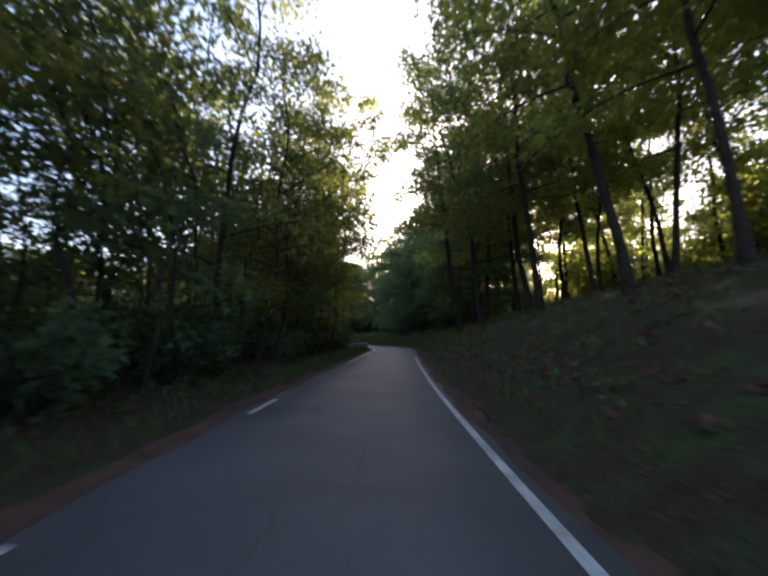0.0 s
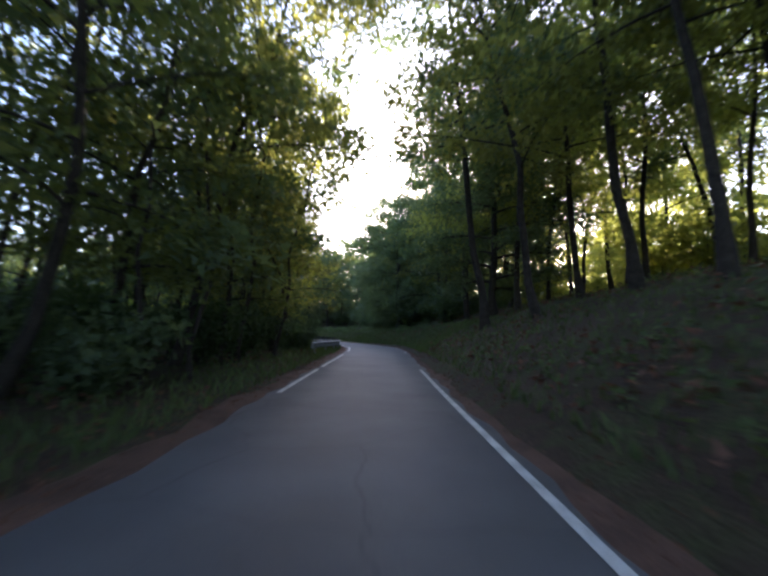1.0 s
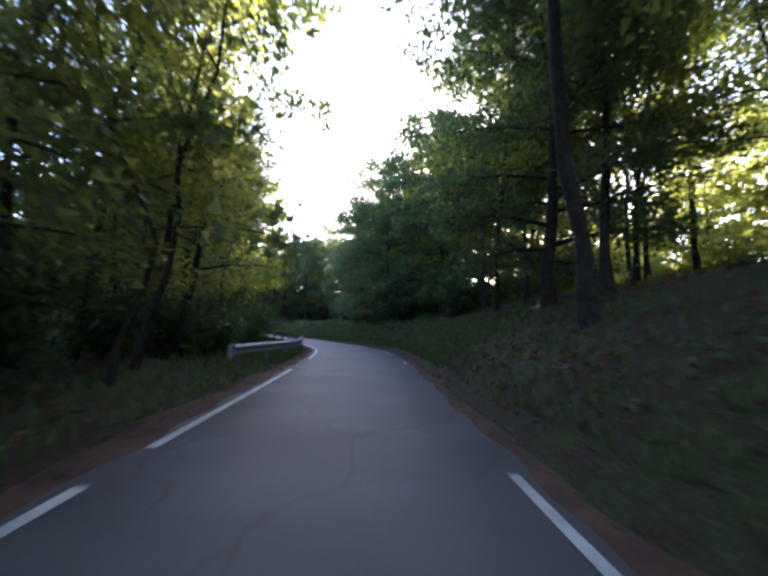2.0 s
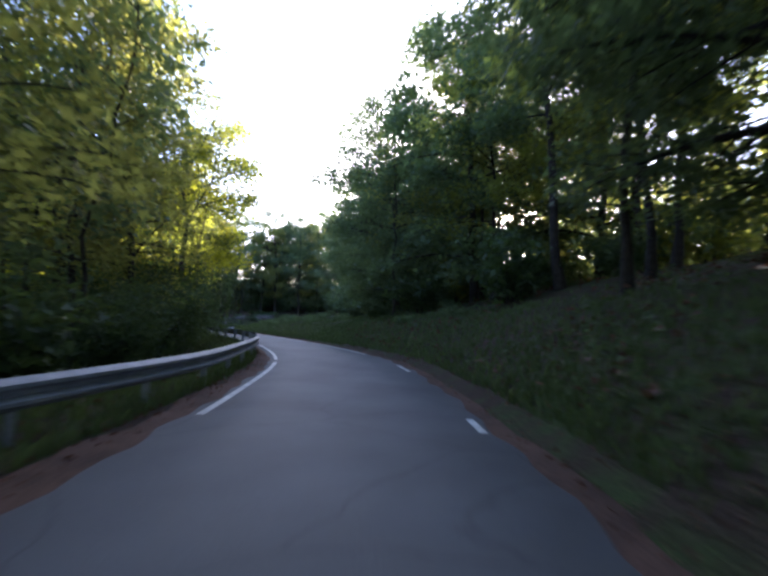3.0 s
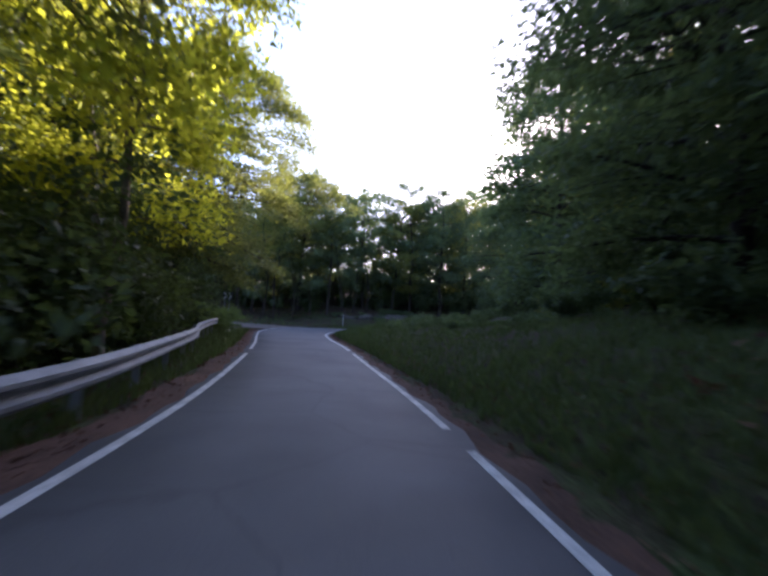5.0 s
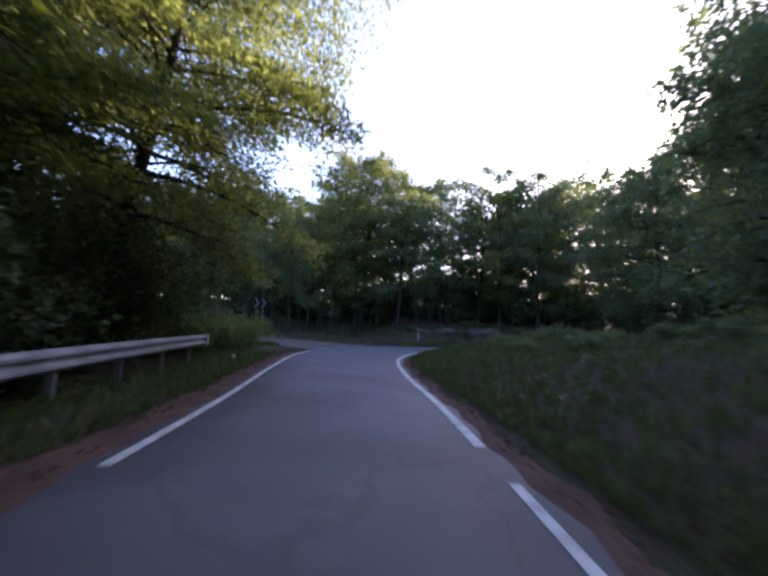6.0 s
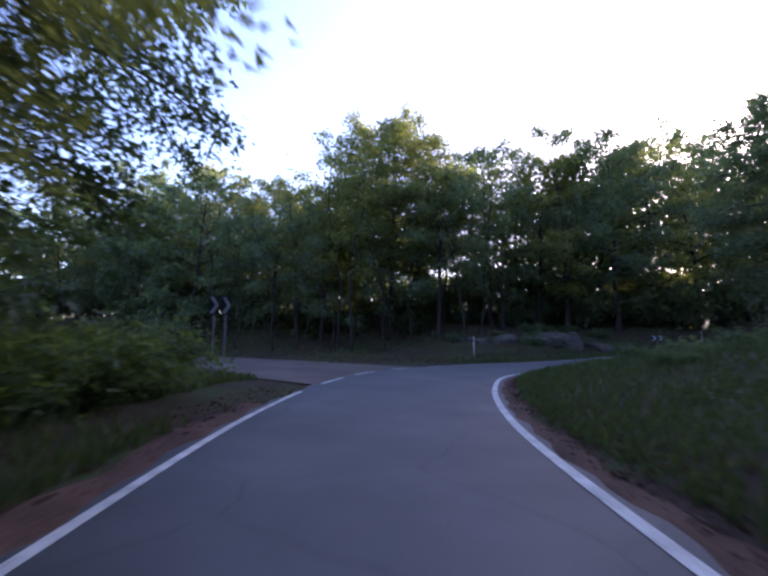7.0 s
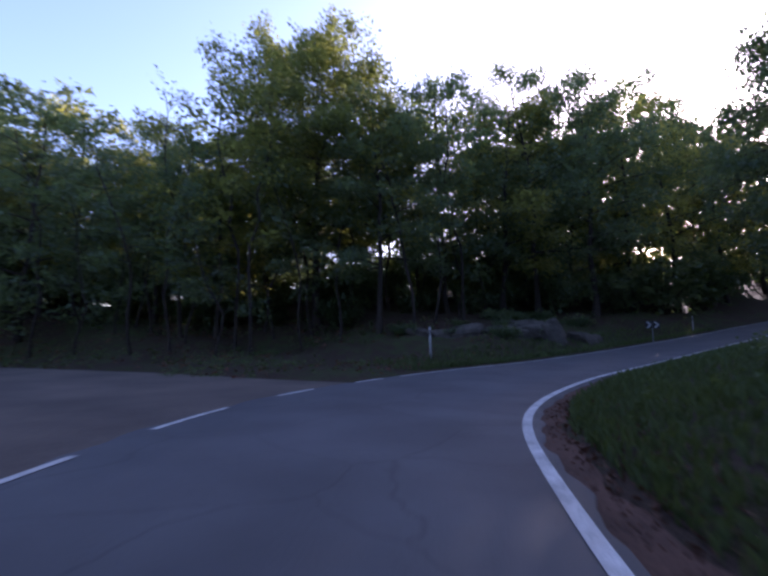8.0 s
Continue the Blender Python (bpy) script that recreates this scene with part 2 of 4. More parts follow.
def from_road(x, y):
    """Signed way to the right of the road's paved edge (negative: on it), whether it is the right side, the nearest station."""
    x, y = np.atleast_1d(np.asarray(x, float)), np.atleast_1d(np.asarray(y, float))
    k = np.empty(len(x), int)
    for i in range(0, len(x), 4000):
        k[i:i + 4000] = ((x[i:i + 4000, None] - LINE[None, :, 0]) ** 2 + (y[i:i + 4000, None] - LINE[None, :, 1]) ** 2).argmin(1)
    dx, dy = x - LINE[k, 0], y - LINE[k, 1]
    s = dx * RIGHT[k, 0] + dy * RIGHT[k, 1]
    d = np.hypot(dx, dy) - LINE[k, 3] / 2 - 0.2
    return d, s > 0, k


def from_side_road(x, y):
    x, y = np.atleast_1d(np.asarray(x, float)), np.atleast_1d(np.asarray(y, float))
    out = np.empty(len(x))
    for i in range(0, len(x), 8000):
        out[i:i + 8000] = np.sqrt(((x[i:i + 8000, None] - SIDE_ROAD[None, :, 0]) ** 2 + (y[i:i + 8000, None] - SIDE_ROAD[None, :, 1]) ** 2).min(1))
    return out


def ground_height(x, y):
    x, y = np.atleast_1d(np.asarray(x, float)), np.atleast_1d(np.asarray(y, float))
    d, right, k = from_road(x, y)
    yc, zr = LINE[k, 1], LINE[k, 2]
    e = np.maximum(d - 0.35, 0)
    ar = np.interp(yc, [-60, 46, 62, 76, 92, 104, 130], [0.66, 0.62, 0.42, 0.30, 0.24, 0.34, 0.4])
    hr = np.interp(yc, [-60, 46, 62, 76, 92, 104, 130], [5.4, 4.9, 2.6, 2.3, 2.1, 3.0, 4.0])
    rise_r = hr * (1 - np.exp(-ar * e / hr)) + 0.02 * np.maximum(e - 8, 0)
    al = np.interp(yc, [-60, 36, 46, 70, 77, 95, 101, 130], [0.10, 0.04, -0.34, -0.34, 0.05, 0.05, 0.5, 0.5])
    hl = np.interp(yc, [-60, 36, 46, 70, 77, 95, 101, 130], [0.8, 0.8, 2.4, 2.4, 0.7, 1.2, 3.2, 4.2])
    rise_l = hl * np.sign(al) * (1 - np.exp(-np.abs(al) * np.maximum(e - 1.2, 0) / hl))
    rise_l = rise_l + np.interp(yc, [84, 92], [0, 1]) * 0.13 * np.clip(e - 11, 0, 24)
    z = zr + np.where(right, rise_r, rise_l)
    bump = 0.10 * np.sin(0.9 * x + 1.3 * np.sin(0.5 * y)) * np.sin(0.8 * y + 0.4) + 0.05 * np.sin(2.3 * x + 0.7) * np.sin(2.1 * y)
    sr = from_side_road(x, y)
    quiet = np.clip((sr - 4.3) / 2.5, 0, 1)
    quiet = np.where(right, 1, quiet)
    z = np.where(right, z, zr + (z - zr) * np.clip((sr - 4.4) / 5, 0, 1))
    bump = bump * np.exp(-np.maximum(e - 25, 0) / 10)
    z = z + bump * np.clip((e - 0.3) / 3, 0, 1) * quiet
    z = z - 0.07 * np.clip(1 - d / 0.3, 0, 1) - 0.06 * np.clip((np.interp(x, [-50, -36, -27, -21, -16], [3.6, 4.5, 5.0, 5.2, 6.2]) - sr) / 0.8, 0, 1) * ~right
    return z


def steps(lo, hi, core_lo, core_hi, step):
    c = np.arange(core_lo, core_hi + step / 2, step)
    grow = np.cumsum(step * 1.22 ** np.arange(1, 60))
    a = core_lo - grow[grow < core_lo - lo]
    b = core_hi + grow[grow < hi - core_hi]
    return np.concatenate([[lo], a[::-1], c, b, [hi]])


def build_ground():
    xs, ys = steps(-2500, 2500, -34, 16, 0.55), steps(-2500, 2500, -10, 122, 0.55)
    gx, gy = np.meshgrid(xs, ys)
    z = ground_height(gx.ravel(), gy.ravel())
    far = np.maximum(np.hypot(gx.ravel() + 8, gy.ravel() - 60) - 90, 0)
    z = z * np.exp(-far / 120) - 0.02 * np.minimum(far, 400)
    v = np.stack([gx.ravel(), gy.ravel(), z], 1)
    nx, ny = len(xs), len(ys)
    i = (np.arange(ny - 1)[:, None] * nx + np.arange(nx - 1)[None]).ravel()
    f = np.stack([i, i + 1, i + nx + 1, i + nx], 1)
    g = new("ground", solid("ground", v, f, FLOOR, True))
    return tagged(g, "brown leaf-littered forest floor with patches of moss", "ground", kind="structure")


build_ground()


def strip(line, right, offsets, heights, material, name):
    """A ribbon along a line: offsets to the right (arrays or numbers) with heights."""
    cols = [np.column_stack([line[:, :2] + right * np.asarray(o).reshape(-1, 1), line[:, 2] + h]) for o, h in zip(offsets, heights)]
    n, c = len(line), len(cols)
    v = np.stack(cols, 1).reshape(-1, 3)
    f = [(i * c + j, i * c + j + 1, (i + 1) * c + j + 1, (i + 1) * c + j) for i in range(n - 1) for j in range(c - 1)]
    return solid(name, v, np.array(f), material, True)


half = LINE[:, 3] / 2
ragged = 0.05 * np.sin(np.arange(len(LINE)) * 1.7) + 0.04 * np.sin(np.arange(len(LINE)) * 0.63)
road = new("road", strip(LINE, RIGHT, [-half - 0.26, -half - 0.16 + ragged, -half * 0.5, 0 * half, half * 0.5, half + 0.16 + ragged, half + 0.26], [-0.12, 0.0, 0.02, 0.03, 0.02, 0.0, -0.12], ASPHALT, "road"))
tagged(road, "narrow grey asphalt road with worn white edge lines", "road", kind="structure")

sr_tan = np.gradient(SIDE_ROAD, axis=0)
sr_tan /= np.linalg.norm(sr_tan, axis=1)[:, None]
sr_right = np.stack([sr_tan[:, 1], -sr_tan[:, 0]], 1)
sr3 = np.column_stack([SIDE_ROAD, np.full(len(SIDE_ROAD), 0.0)])
sr_half = np.interp(np.arange(len(sr3)), [0, 10, 20, 32], [4.6, 4.3, 4.2, 3.0])
side_road = new("side_road", strip(sr3, sr_right, [-sr_half, -sr_half * 0.5, 0 * sr_half, sr_half * 0.5, sr_half], [-0.03, -0.008, -0.006, -0.008, -0.03], DUSTY, "side_road"))
tagged(side_road, "dusty grey-brown side road branching off at the bend", "road", kind="structure")


def edge_line(side, y0, y1, wide=0.1):
    """A painted line along one edge, between two stations named by their y."""
    keep = (LINE[:, 1] >= y0) & (LINE[:, 1] <= y1)
    ln, rt, h = LINE[keep], RIGHT[keep], half[keep]
    if len(ln) < 2:
        return
    me = strip(ln, rt, [side * h - wide / 2, side * h + wide / 2], [0.0, 0.0], PAINT, "edge_line")
    for v in me.vertices:
        v.co.z += 0.012
    part("edge_line", me, road)


for y0, y1 in ((-50, 26.6), (37.6, 38.6), (43.6, 45.4), (48.8, 56.9), (57.4, 66.4), (67.2, 133)):
    edge_line(1, y0, y1, 0.1 if y0 < 60 else 0.13)
for y0, y1 in ((-50, 3), (6.9, 9.0), (20.4, 26.0), (27.0, 35.2), (38.5, 46.0), (46.4, 65.2), (66.0, 81.8), (83.2, 85.2), (86.2, 87.9), (88.8, 90.0), (91.0, 92.1), (92.6, 133)):
    edge_line(-1, y0, y1, 0.11)


# ---- trees ----
def leaves_at(points, ways, per, long, wide, size, rng, droop=0.0, simple=False, loose=1.0):
    """Flat sprays of leaves at points, each along its way; vertices and triangles."""
    n = len(points) * per
    w = np.repeat(ways, per, 0) + rng.normal(0, 0.12, (n, 3))
    w /= np.linalg.norm(w, axis=1)[:, None] + 1e-9
    tilt = np.repeat(rng.normal(0, 0.55 * loose, (len(points), 3)) + (0, 0, 1), per, 0)
    tilt /= np.linalg.norm(tilt, axis=1)[:, None]
    across = np.cross(tilt, w)
    across /= np.linalg.norm(across, axis=1)[:, None] + 1e-9
    s, q = rng.uniform(-0.55, 0.75, n), rng.uniform(-1, 1, n)
    fan = np.sqrt(np.clip(1 - s * s, 0.1, 1))
    c = np.repeat(points, per, 0) + w * (long * s)[:, None] + across * (wide * q * fan)[:, None] + rng.normal(0, 1, (n, 3)) * (0.1, 0.1, 0.24 * loose) * min(1, long * 1.3)
    c[:, 2] -= droop * long * (0.5 + 0.5 * s) ** 2
    nrm = tilt + rng.normal(0, 0.3 + 0.3 * loose, (n, 3))
    nrm /= np.linalg.norm(nrm, axis=1)[:, None]
    d = w * rng.uniform(0.3, 1, n)[:, None] + across * (np.sign(q) * rng.uniform(0.3, 1, n))[:, None] - np.array((0, 0, 0.35 * droop))
    d -= nrm * (d * nrm).sum(1)[:, None]
    d /= np.linalg.norm(d, axis=1)[:, None] + 1e-9
    side = np.cross(nrm, d)
    ln = (size * rng.uniform(0.6, 1.35, n))[:, None]
    wd = ln * rng.uniform(0.26, 0.36, n)[:, None]
    if simple:
        v = np.stack([c - d * ln * 0.45 + side * wd * 1.15, c - d * ln * 0.45 - side * wd * 1.15, c + d * ln * 0.6], 1).reshape(-1, 3)
        return v, np.arange(n * 3).reshape(-1, 3)
    lift = nrm * wd * 0.4
    v = np.stack([c - d * ln * 0.5, c + side * wd + lift, c + d * ln * 0.5, c - side * wd + lift], 1).reshape(-1, 3)
    i = np.arange(n) * 4
    return v, np.concatenate([np.stack([i, i + 1, i + 2], 1), np.stack([i, i + 2, i + 3], 1)])


def tree_meshes(seed, height, base, radius, trunk, limbs, per, leaf, bark, leaf_mat, lean=0.6, long=0.75, rise=0.55, droop=0.2, top=0.35, simple=False, twigs=2, bare=False, dome=False, crook=1.0, loose=1.0):
    rng = np.random.default_rng(seed)
    t = np.linspace(0, 1, 12)
    az = rng.uniform(0, 6.28)
    sway = np.cumsum(rng.normal(0, 0.12 * crook, (12, 2)), 0) * height / 18
    px = lean * t ** 1.6 * math.cos(az) * height / 12 + sway[:, 0]
    py = lean * t ** 1.6 * math.sin(az) * height / 12 + sway[:, 1]
    px, py = px - px[0], py - py[0]
    path = np.stack([px, py, t * height * 0.94 - 0.25], 1)
    rad = trunk * (1 - 0.9 * t) + 0.012
    rad[0] *= 1.5
    wood, tips, ways = [tube(path, rad, 8)], [], []
    for i in range(limbs):
        f = base + (0.97 - base) * (i + rng.uniform(0, 0.9)) / limbs
        o = np.array([np.interp(f, t, path[:, j]) for j in range(3)])
        u = (f - base) / (1 - base)
        reach = radius * (top + (1 - top) * math.sin(math.pi * min(1, 0.25 + 0.8 * u)) ** 0.8) * rng.uniform(0.6, 1.15)
        if dome:
            reach = radius * max(0.22, (1 - max(0.0, u - 0.3) ** 2 / 0.5) ** 0.6) * (0.7 + 0.3 * min(1, u / 0.25)) * rng.uniform(0.78, 1.08)
        a = i * 2.4 + rng.uniform(-0.6, 0.6)
        up = rise * rng.uniform(0.5, 1.4) * (0.45 + 1.3 * u)
        q = np.linspace(0, 1, 6)
        bend = rng.normal(0, 0.16)
        lx = o[0] + reach * q * np.cos(a + bend * q)
        ly = o[1] + reach * q * np.sin(a + bend * q)
        lz = o[2] + reach * (up * q - droop * q ** 2.2)
        limb = np.stack([lx, ly, lz], 1)
        r0 = max(0.02, 0.42 * np.interp(f, t, rad))
        wood.append(tube(limb, r0 * (1 - 0.85 * q) + 0.006, 4))
        for g in (0.3, 0.46, 0.62, 0.8, 0.97):
            p = np.array([np.interp(g, q, limb[:, j]) for j in range(3)])
            tips.append(p)
            ways.append((math.cos(a), math.sin(a), 0.25 - 0.5 * droop * g))
            for j in range(twigs):
                b = a + (1 if j % 2 else -1) * rng.uniform(0.5, 1.3)
                ln = reach * (1.05 - g) * rng.uniform(0.4, 0.85) + 0.35
                w = np.array([math.cos(b), math.sin(b), rng.uniform(-0.2, 0.35) - 0.35 * droop])
                e = p + ln * w
                if g < 0.9 and not bare:
                    wood.append(tube(np.stack([p, (p + e) / 2 + (0, 0, 0.05), e]), [r0 * 0.3 + 0.004, r0 * 0.2 + 0.003, 0.004], 3))
                tips += [e, (p + e) / 2]
                ways += [w, w]
    for k in range(7):
        w = np.array([math.cos(k * 2.4), math.sin(k * 2.4), 1.2])
        tips.append(path[-1] + w * rng.uniform(0, 0.6) - (0, 0, 0.4))
        ways.append(w)
    v, f = joined(wood)
    lv, lf = leaves_at(np.array(tips), np.array(ways), per, long, long * 0.62, leaf, rng, droop, simple, loose)
    return solid("trunk", v, f, bark, True), solid("crown", lv, lf, leaf_mat)


def make_tree(kind, label, seed, **how):
    tr, cr = tree_meshes(seed, **how)
    root = new(kind)
    part("trunk", tr, root)
    part("crown", cr, root)
    return tagged(root, label, "tree")


KINDS = {
    # tall trees of the bank, bare below
    "bank": [dict(height=19, base=0.34, radius=4.6, trunk=0.15, limbs=20, per=16, leaf=0.228, bark=BARK, leaf_mat=LEAF, lean=0.9, long=0.85, bare=True, simple=True),
             dict(height=21, base=0.38, radius=4.2, trunk=0.17, limbs=20, per=16, leaf=0.228, bark=BARK, leaf_mat=LEAF_COOL, lean=0.5, long=0.85, bare=True, simple=True),
             dict(height=17, base=0.30, radius=4.4, trunk=0.12, limbs=18, per=16, leaf=0.228, bark=BARK, leaf_mat=LEAF_PALE, lean=1.2, long=0.85, bare=True, simple=True)],
    # slender coppice stems, leafy lower down
    "slim": [dict(height=15.5, base=0.16, radius=3.1, trunk=0.10, limbs=22, per=12, leaf=0.17, bark=BARK, leaf_mat=LEAF_SHADE, lean=1.0, simple=True, bare=True, crook=2.0),
             dict(height=17, base=0.18, radius=3.3, trunk=0.12, limbs=22, per=12, leaf=0.17, bark=BARK, leaf_mat=LEAF, lean=0.7, simple=True, bare=True, crook=2.0),
             dict(height=13.5, base=0.33, radius=3.4, trunk=0.10, limbs=18, per=30, leaf=0.165, bark=PALE_BARK, leaf_mat=LEAF_SUNLIT, lean=1.4, simple=True)],
    # thin bare poles in the thick of the stand
    "pole": [dict(height=12.5, base=0.3, radius=2.0, trunk=0.06, limbs=10, per=4, leaf=0.235, bark=BARK, leaf_mat=LEAF_COOL, lean=1.2, simple=True, bare=True, crook=2.0),
             dict(height=14.5, base=0.36, radius=2.2, trunk=0.07, limbs=10, per=4, leaf=0.225, bark=BARK, leaf_mat=LEAF, lean=0.8, simple=True, bare=True, crook=2.0),
             dict(height=10.5, base=0.22, radius=1.9, trunk=0.045, limbs=9, per=4, leaf=0.225, bark=BARK, leaf_mat=LEAF_COOL, lean=1.8, simple=True, bare=True, crook=2.0)],
    # full trees with branches low and wide
    "wide": [dict(height=18, base=0.10, radius=5.8, trunk=0.24, limbs=32, per=15, leaf=0.274, bark=BARK, leaf_mat=LEAF_COOL, lean=0.4, rise=0.35, droop=0.35, long=0.9, twigs=3, simple=True),
             dict(height=16, base=0.08, radius=5.2, trunk=0.2, limbs=30, per=15, leaf=0.274, bark=BARK, leaf_mat=LEAF, lean=0.4, rise=0.35, droop=0.4, long=0.9, twigs=3, simple=True)],
    "near": [dict(height=18, base=0.07, radius=5.8, trunk=0.22, limbs=36, per=34, leaf=0.17, bark=BARK, leaf_mat=LEAF_DEEP_SHADE, lean=0.3, rise=0.32, droop=0.5, long=0.95, twigs=3, simple=True, loose=0.45)],
    # young trees in the sun beyond the bank
    "edge": [dict(height=9, base=0.08, radius=3.2, trunk=0.09, limbs=15, per=9, leaf=0.32, bark=PALE_BARK, leaf_mat=LEAF_PALE, lean=0.8, simple=True, bare=True),
             dict(height=11, base=0.12, radius=3.2, trunk=0.11, limbs=16, per=9, leaf=0.32, bark=BARK, leaf_mat=LEAF_PALE, lean=0.6, simple=True, bare=True)],
    # wood on the far side of the bend
    "far": [dict(height=18, base=0.26, radius=5.2, trunk=0.2, limbs=24, per=19, leaf=0.225, bark=BARK, leaf_mat=LEAF_COOL, lean=0.5, long=0.95, simple=True, bare=True, dome=True, rise=0.42),
            dict(height=16, base=0.22, radius=4.8, trunk=0.18, limbs=23, per=19, leaf=0.225, bark=BARK, leaf_mat=LEAF, lean=0.5, long=0.95, simple=True, bare=True, dome=True, rise=0.42),
            dict(height=20, base=0.2, radius=5.6, trunk=0.22, limbs=28, per=19, leaf=0.225, bark=BARK, leaf_mat=LEAF_COOL, lean=0.4, long=0.95, simple=True, bare=True, dome=True, rise=0.42)],
    # the same wood further in
    "back": [dict(height=18, base=0.07, radius=5.2, trunk=0.2, limbs=27, per=9, leaf=0.41, top=0.5, bark=BARK, leaf_mat=LEAF_DEEP_SHADE, lean=0.5, long=0.95, simple=True, bare=True),
             dict(height=16, base=0.06, radius=4.8, trunk=0.18, limbs=27, per=9, leaf=0.41, top=0.5, bark=BARK, leaf_mat=LEAF_SHADE, lean=0.5, long=0.95, simple=True, bare=True),
             dict(height=20, base=0.07, radius=6.6, trunk=0.22, limbs=31, per=9, leaf=0.41, top=0.5, bark=BARK, leaf_mat=LEAF_COOL, lean=0.4, long=0.95, simple=True, bare=True)],
}
LABELS = {"bank": "tall broadleaf tree with a bare dark trunk on the bank", "slim": "slender leafy tree with a thin dark stem beside the road",
          "wide": "full broadleaf tree with low wide branches", "far": "broadleaf tree in the wood behind the bend", "back": "broadleaf tree deep in the wood behind the bend", "near": "dense spreading tree with drooping branches by the barrier", "pole": "thin bare-stemmed young tree in a crowded stand", "edge": "young yellow-green tree lit from behind beyond the bank"}
NAMES = {"bank": "bank_tree", "slim": "slender_tree", "wide": "spreading_tree", "far": "woodland_tree", "back": "woodland_tree", "pole": "sapling", "near": "roadside_tree", "edge": "young_tree"}
MADE = {}
rng = np.random.default_rng(7)
PLANTED = []


def plant(kind, which, x, y, size=1.0, turn=None, lean_y=0.0, lean_x=0.0):
    """A tree of a kind at a place, the first of each kind built, the rest copied."""
    key = (kind, which)
    z = float(ground_height(x, y)[0])
    m = Matrix.Translation((x, y, z)) @ pose(0, 0, 0, rng.uniform(-3, 3) - lean_y, rng.uniform(-3, 3) + lean_x) @ pose(0, 0, 0, 0, 0, rng.uniform(0, 360) if turn is None else turn)
    if key not in MADE:
        MADE[key] = make_tree(NAMES[kind], LABELS[kind], 100 + 17 * which + 1000 * list(KINDS).index(kind), **KINDS[kind][which])
        MADE[key]["group"] = NAMES[kind] + "s"
        ob = MADE[key]
        ob.matrix_basis = m @ Matrix.Diagonal((size, size, size, 1))
    else:
        ob = copy_thing(MADE[key], m)
        ob.scale = (size, size, size * rng.uniform(0.92, 1.08))
    if kind == "bank" and x < 0:
        tagged(ob, "tall broadleaf tree with a bare dark trunk beside the road", "tree", "bank_trees")
    PLANTED.append((x, y))
    return ob


def free(x, y, gap):
    return all((x - a) ** 2 + (y - b) ** 2 > gap * gap for a, b in PLANTED)


def single_tree(name, label, x, y, seed, turn=0.0, tilt=(0, 0), **how):
    """A tree of a shape of its own."""
    root = make_tree(name, label, seed, **how)
    root.matrix_basis = Matrix.Translation((x, y, float(ground_height(x, y)[0]))) @ pose(0, 0, 0, *tilt) @ pose(0, 0, 0, 0, 0, turn)
    PLANTED.append((x, y))
    return root


# the broad domed tree over the wood behind the bend
single_tree("domed_tree", "large domed broadleaf tree above the others behind the bend", -25.6, 105.2, 91, 70, height=18.9, base=0.3, radius=7.2, trunk=0.27, limbs=50, per=32,
            leaf=0.2, bark=BARK, leaf_mat=LEAF_SHADE, lean=0.1, rise=0.36, droop=0.1, long=0.95, twigs=3, simple=True, dome=True)
# full trees on the bank inside the bend
DENSE = "dense dark green broadleaf tree with a rounded crown on the bank"
single_tree("rounded_tree", DENSE, 8.1, 38.5, 92, 20, height=20.0, base=0.1, radius=5.5, trunk=0.24, limbs=46, per=30,
            leaf=0.18, bark=BARK, leaf_mat=LEAF_COOL, lean=0.2, rise=0.4, droop=0.2, long=0.95, twigs=3, simple=True, dome=True)
single_tree("rounded_tree", DENSE, 4.5, 64.2, 93, 130, height=17.0, base=0.12, radius=5.9, trunk=0.26, limbs=48, per=32,
            leaf=0.175, bark=BARK, leaf_mat=LEAF_COOL, lean=0.1, rise=0.36, droop=0.2, long=0.95, twigs=3, simple=True, dome=True)
single_tree("rounded_tree", "old broadleaf tree with a thick dark trunk on the bank", 9.7, 73.0, 95, 210, height=18.0, base=0.3, radius=6.4, trunk=0.36, limbs=40, per=16,
            leaf=0.26, bark=BARK, leaf_mat=LEAF_COOL, lean=0.2, rise=0.36, droop=0.25, long=0.95, twigs=3, simple=True, dome=True)
single_tree("rounded_tree", DENSE, 5.8, 87.2, 96, 60, height=20.0, base=0.1, radius=6.3, trunk=0.28, limbs=46, per=26,
            leaf=0.2, bark=BARK, leaf_mat=LEAF_COOL, lean=0.2, rise=0.36, droop=0.25, long=0.95, twigs=3, simple=True, dome=True)
single_tree("rounded_tree", DENSE, 2.0, 104.6, 97, 300, height=16.3, base=0.08, radius=6.0, trunk=0.26, limbs=44, per=24,
            leaf=0.21, bark=BARK, leaf_mat=LEAF_COOL, lean=0.2, rise=0.36, droop=0.25, long=0.95, twigs=3, simple=True, dome=True)
# the tree by the end of the barrier that reaches out over the road
single_tree("overhanging_tree", "large tree with drooping leafy branches reaching over the road", -16.8, 70.7, 94, 50, (-2, 12), height=15.5, base=0.31, radius=5.3, trunk=0.24, limbs=44, per=72,
            leaf=0.11, bark=BARK, leaf_mat=LEAF_SHADE, lean=0.2, rise=0.34, droop=0.3, long=0.95, twigs=3, simple=True, dome=True, loose=0.4)


def plant_each(rows):
    """Plant trees from rows of kind, shape, x, y, size and turn."""
    for kind, which, x, y, size, turn in rows:
        plant(kind, which, x, y, size, turn)


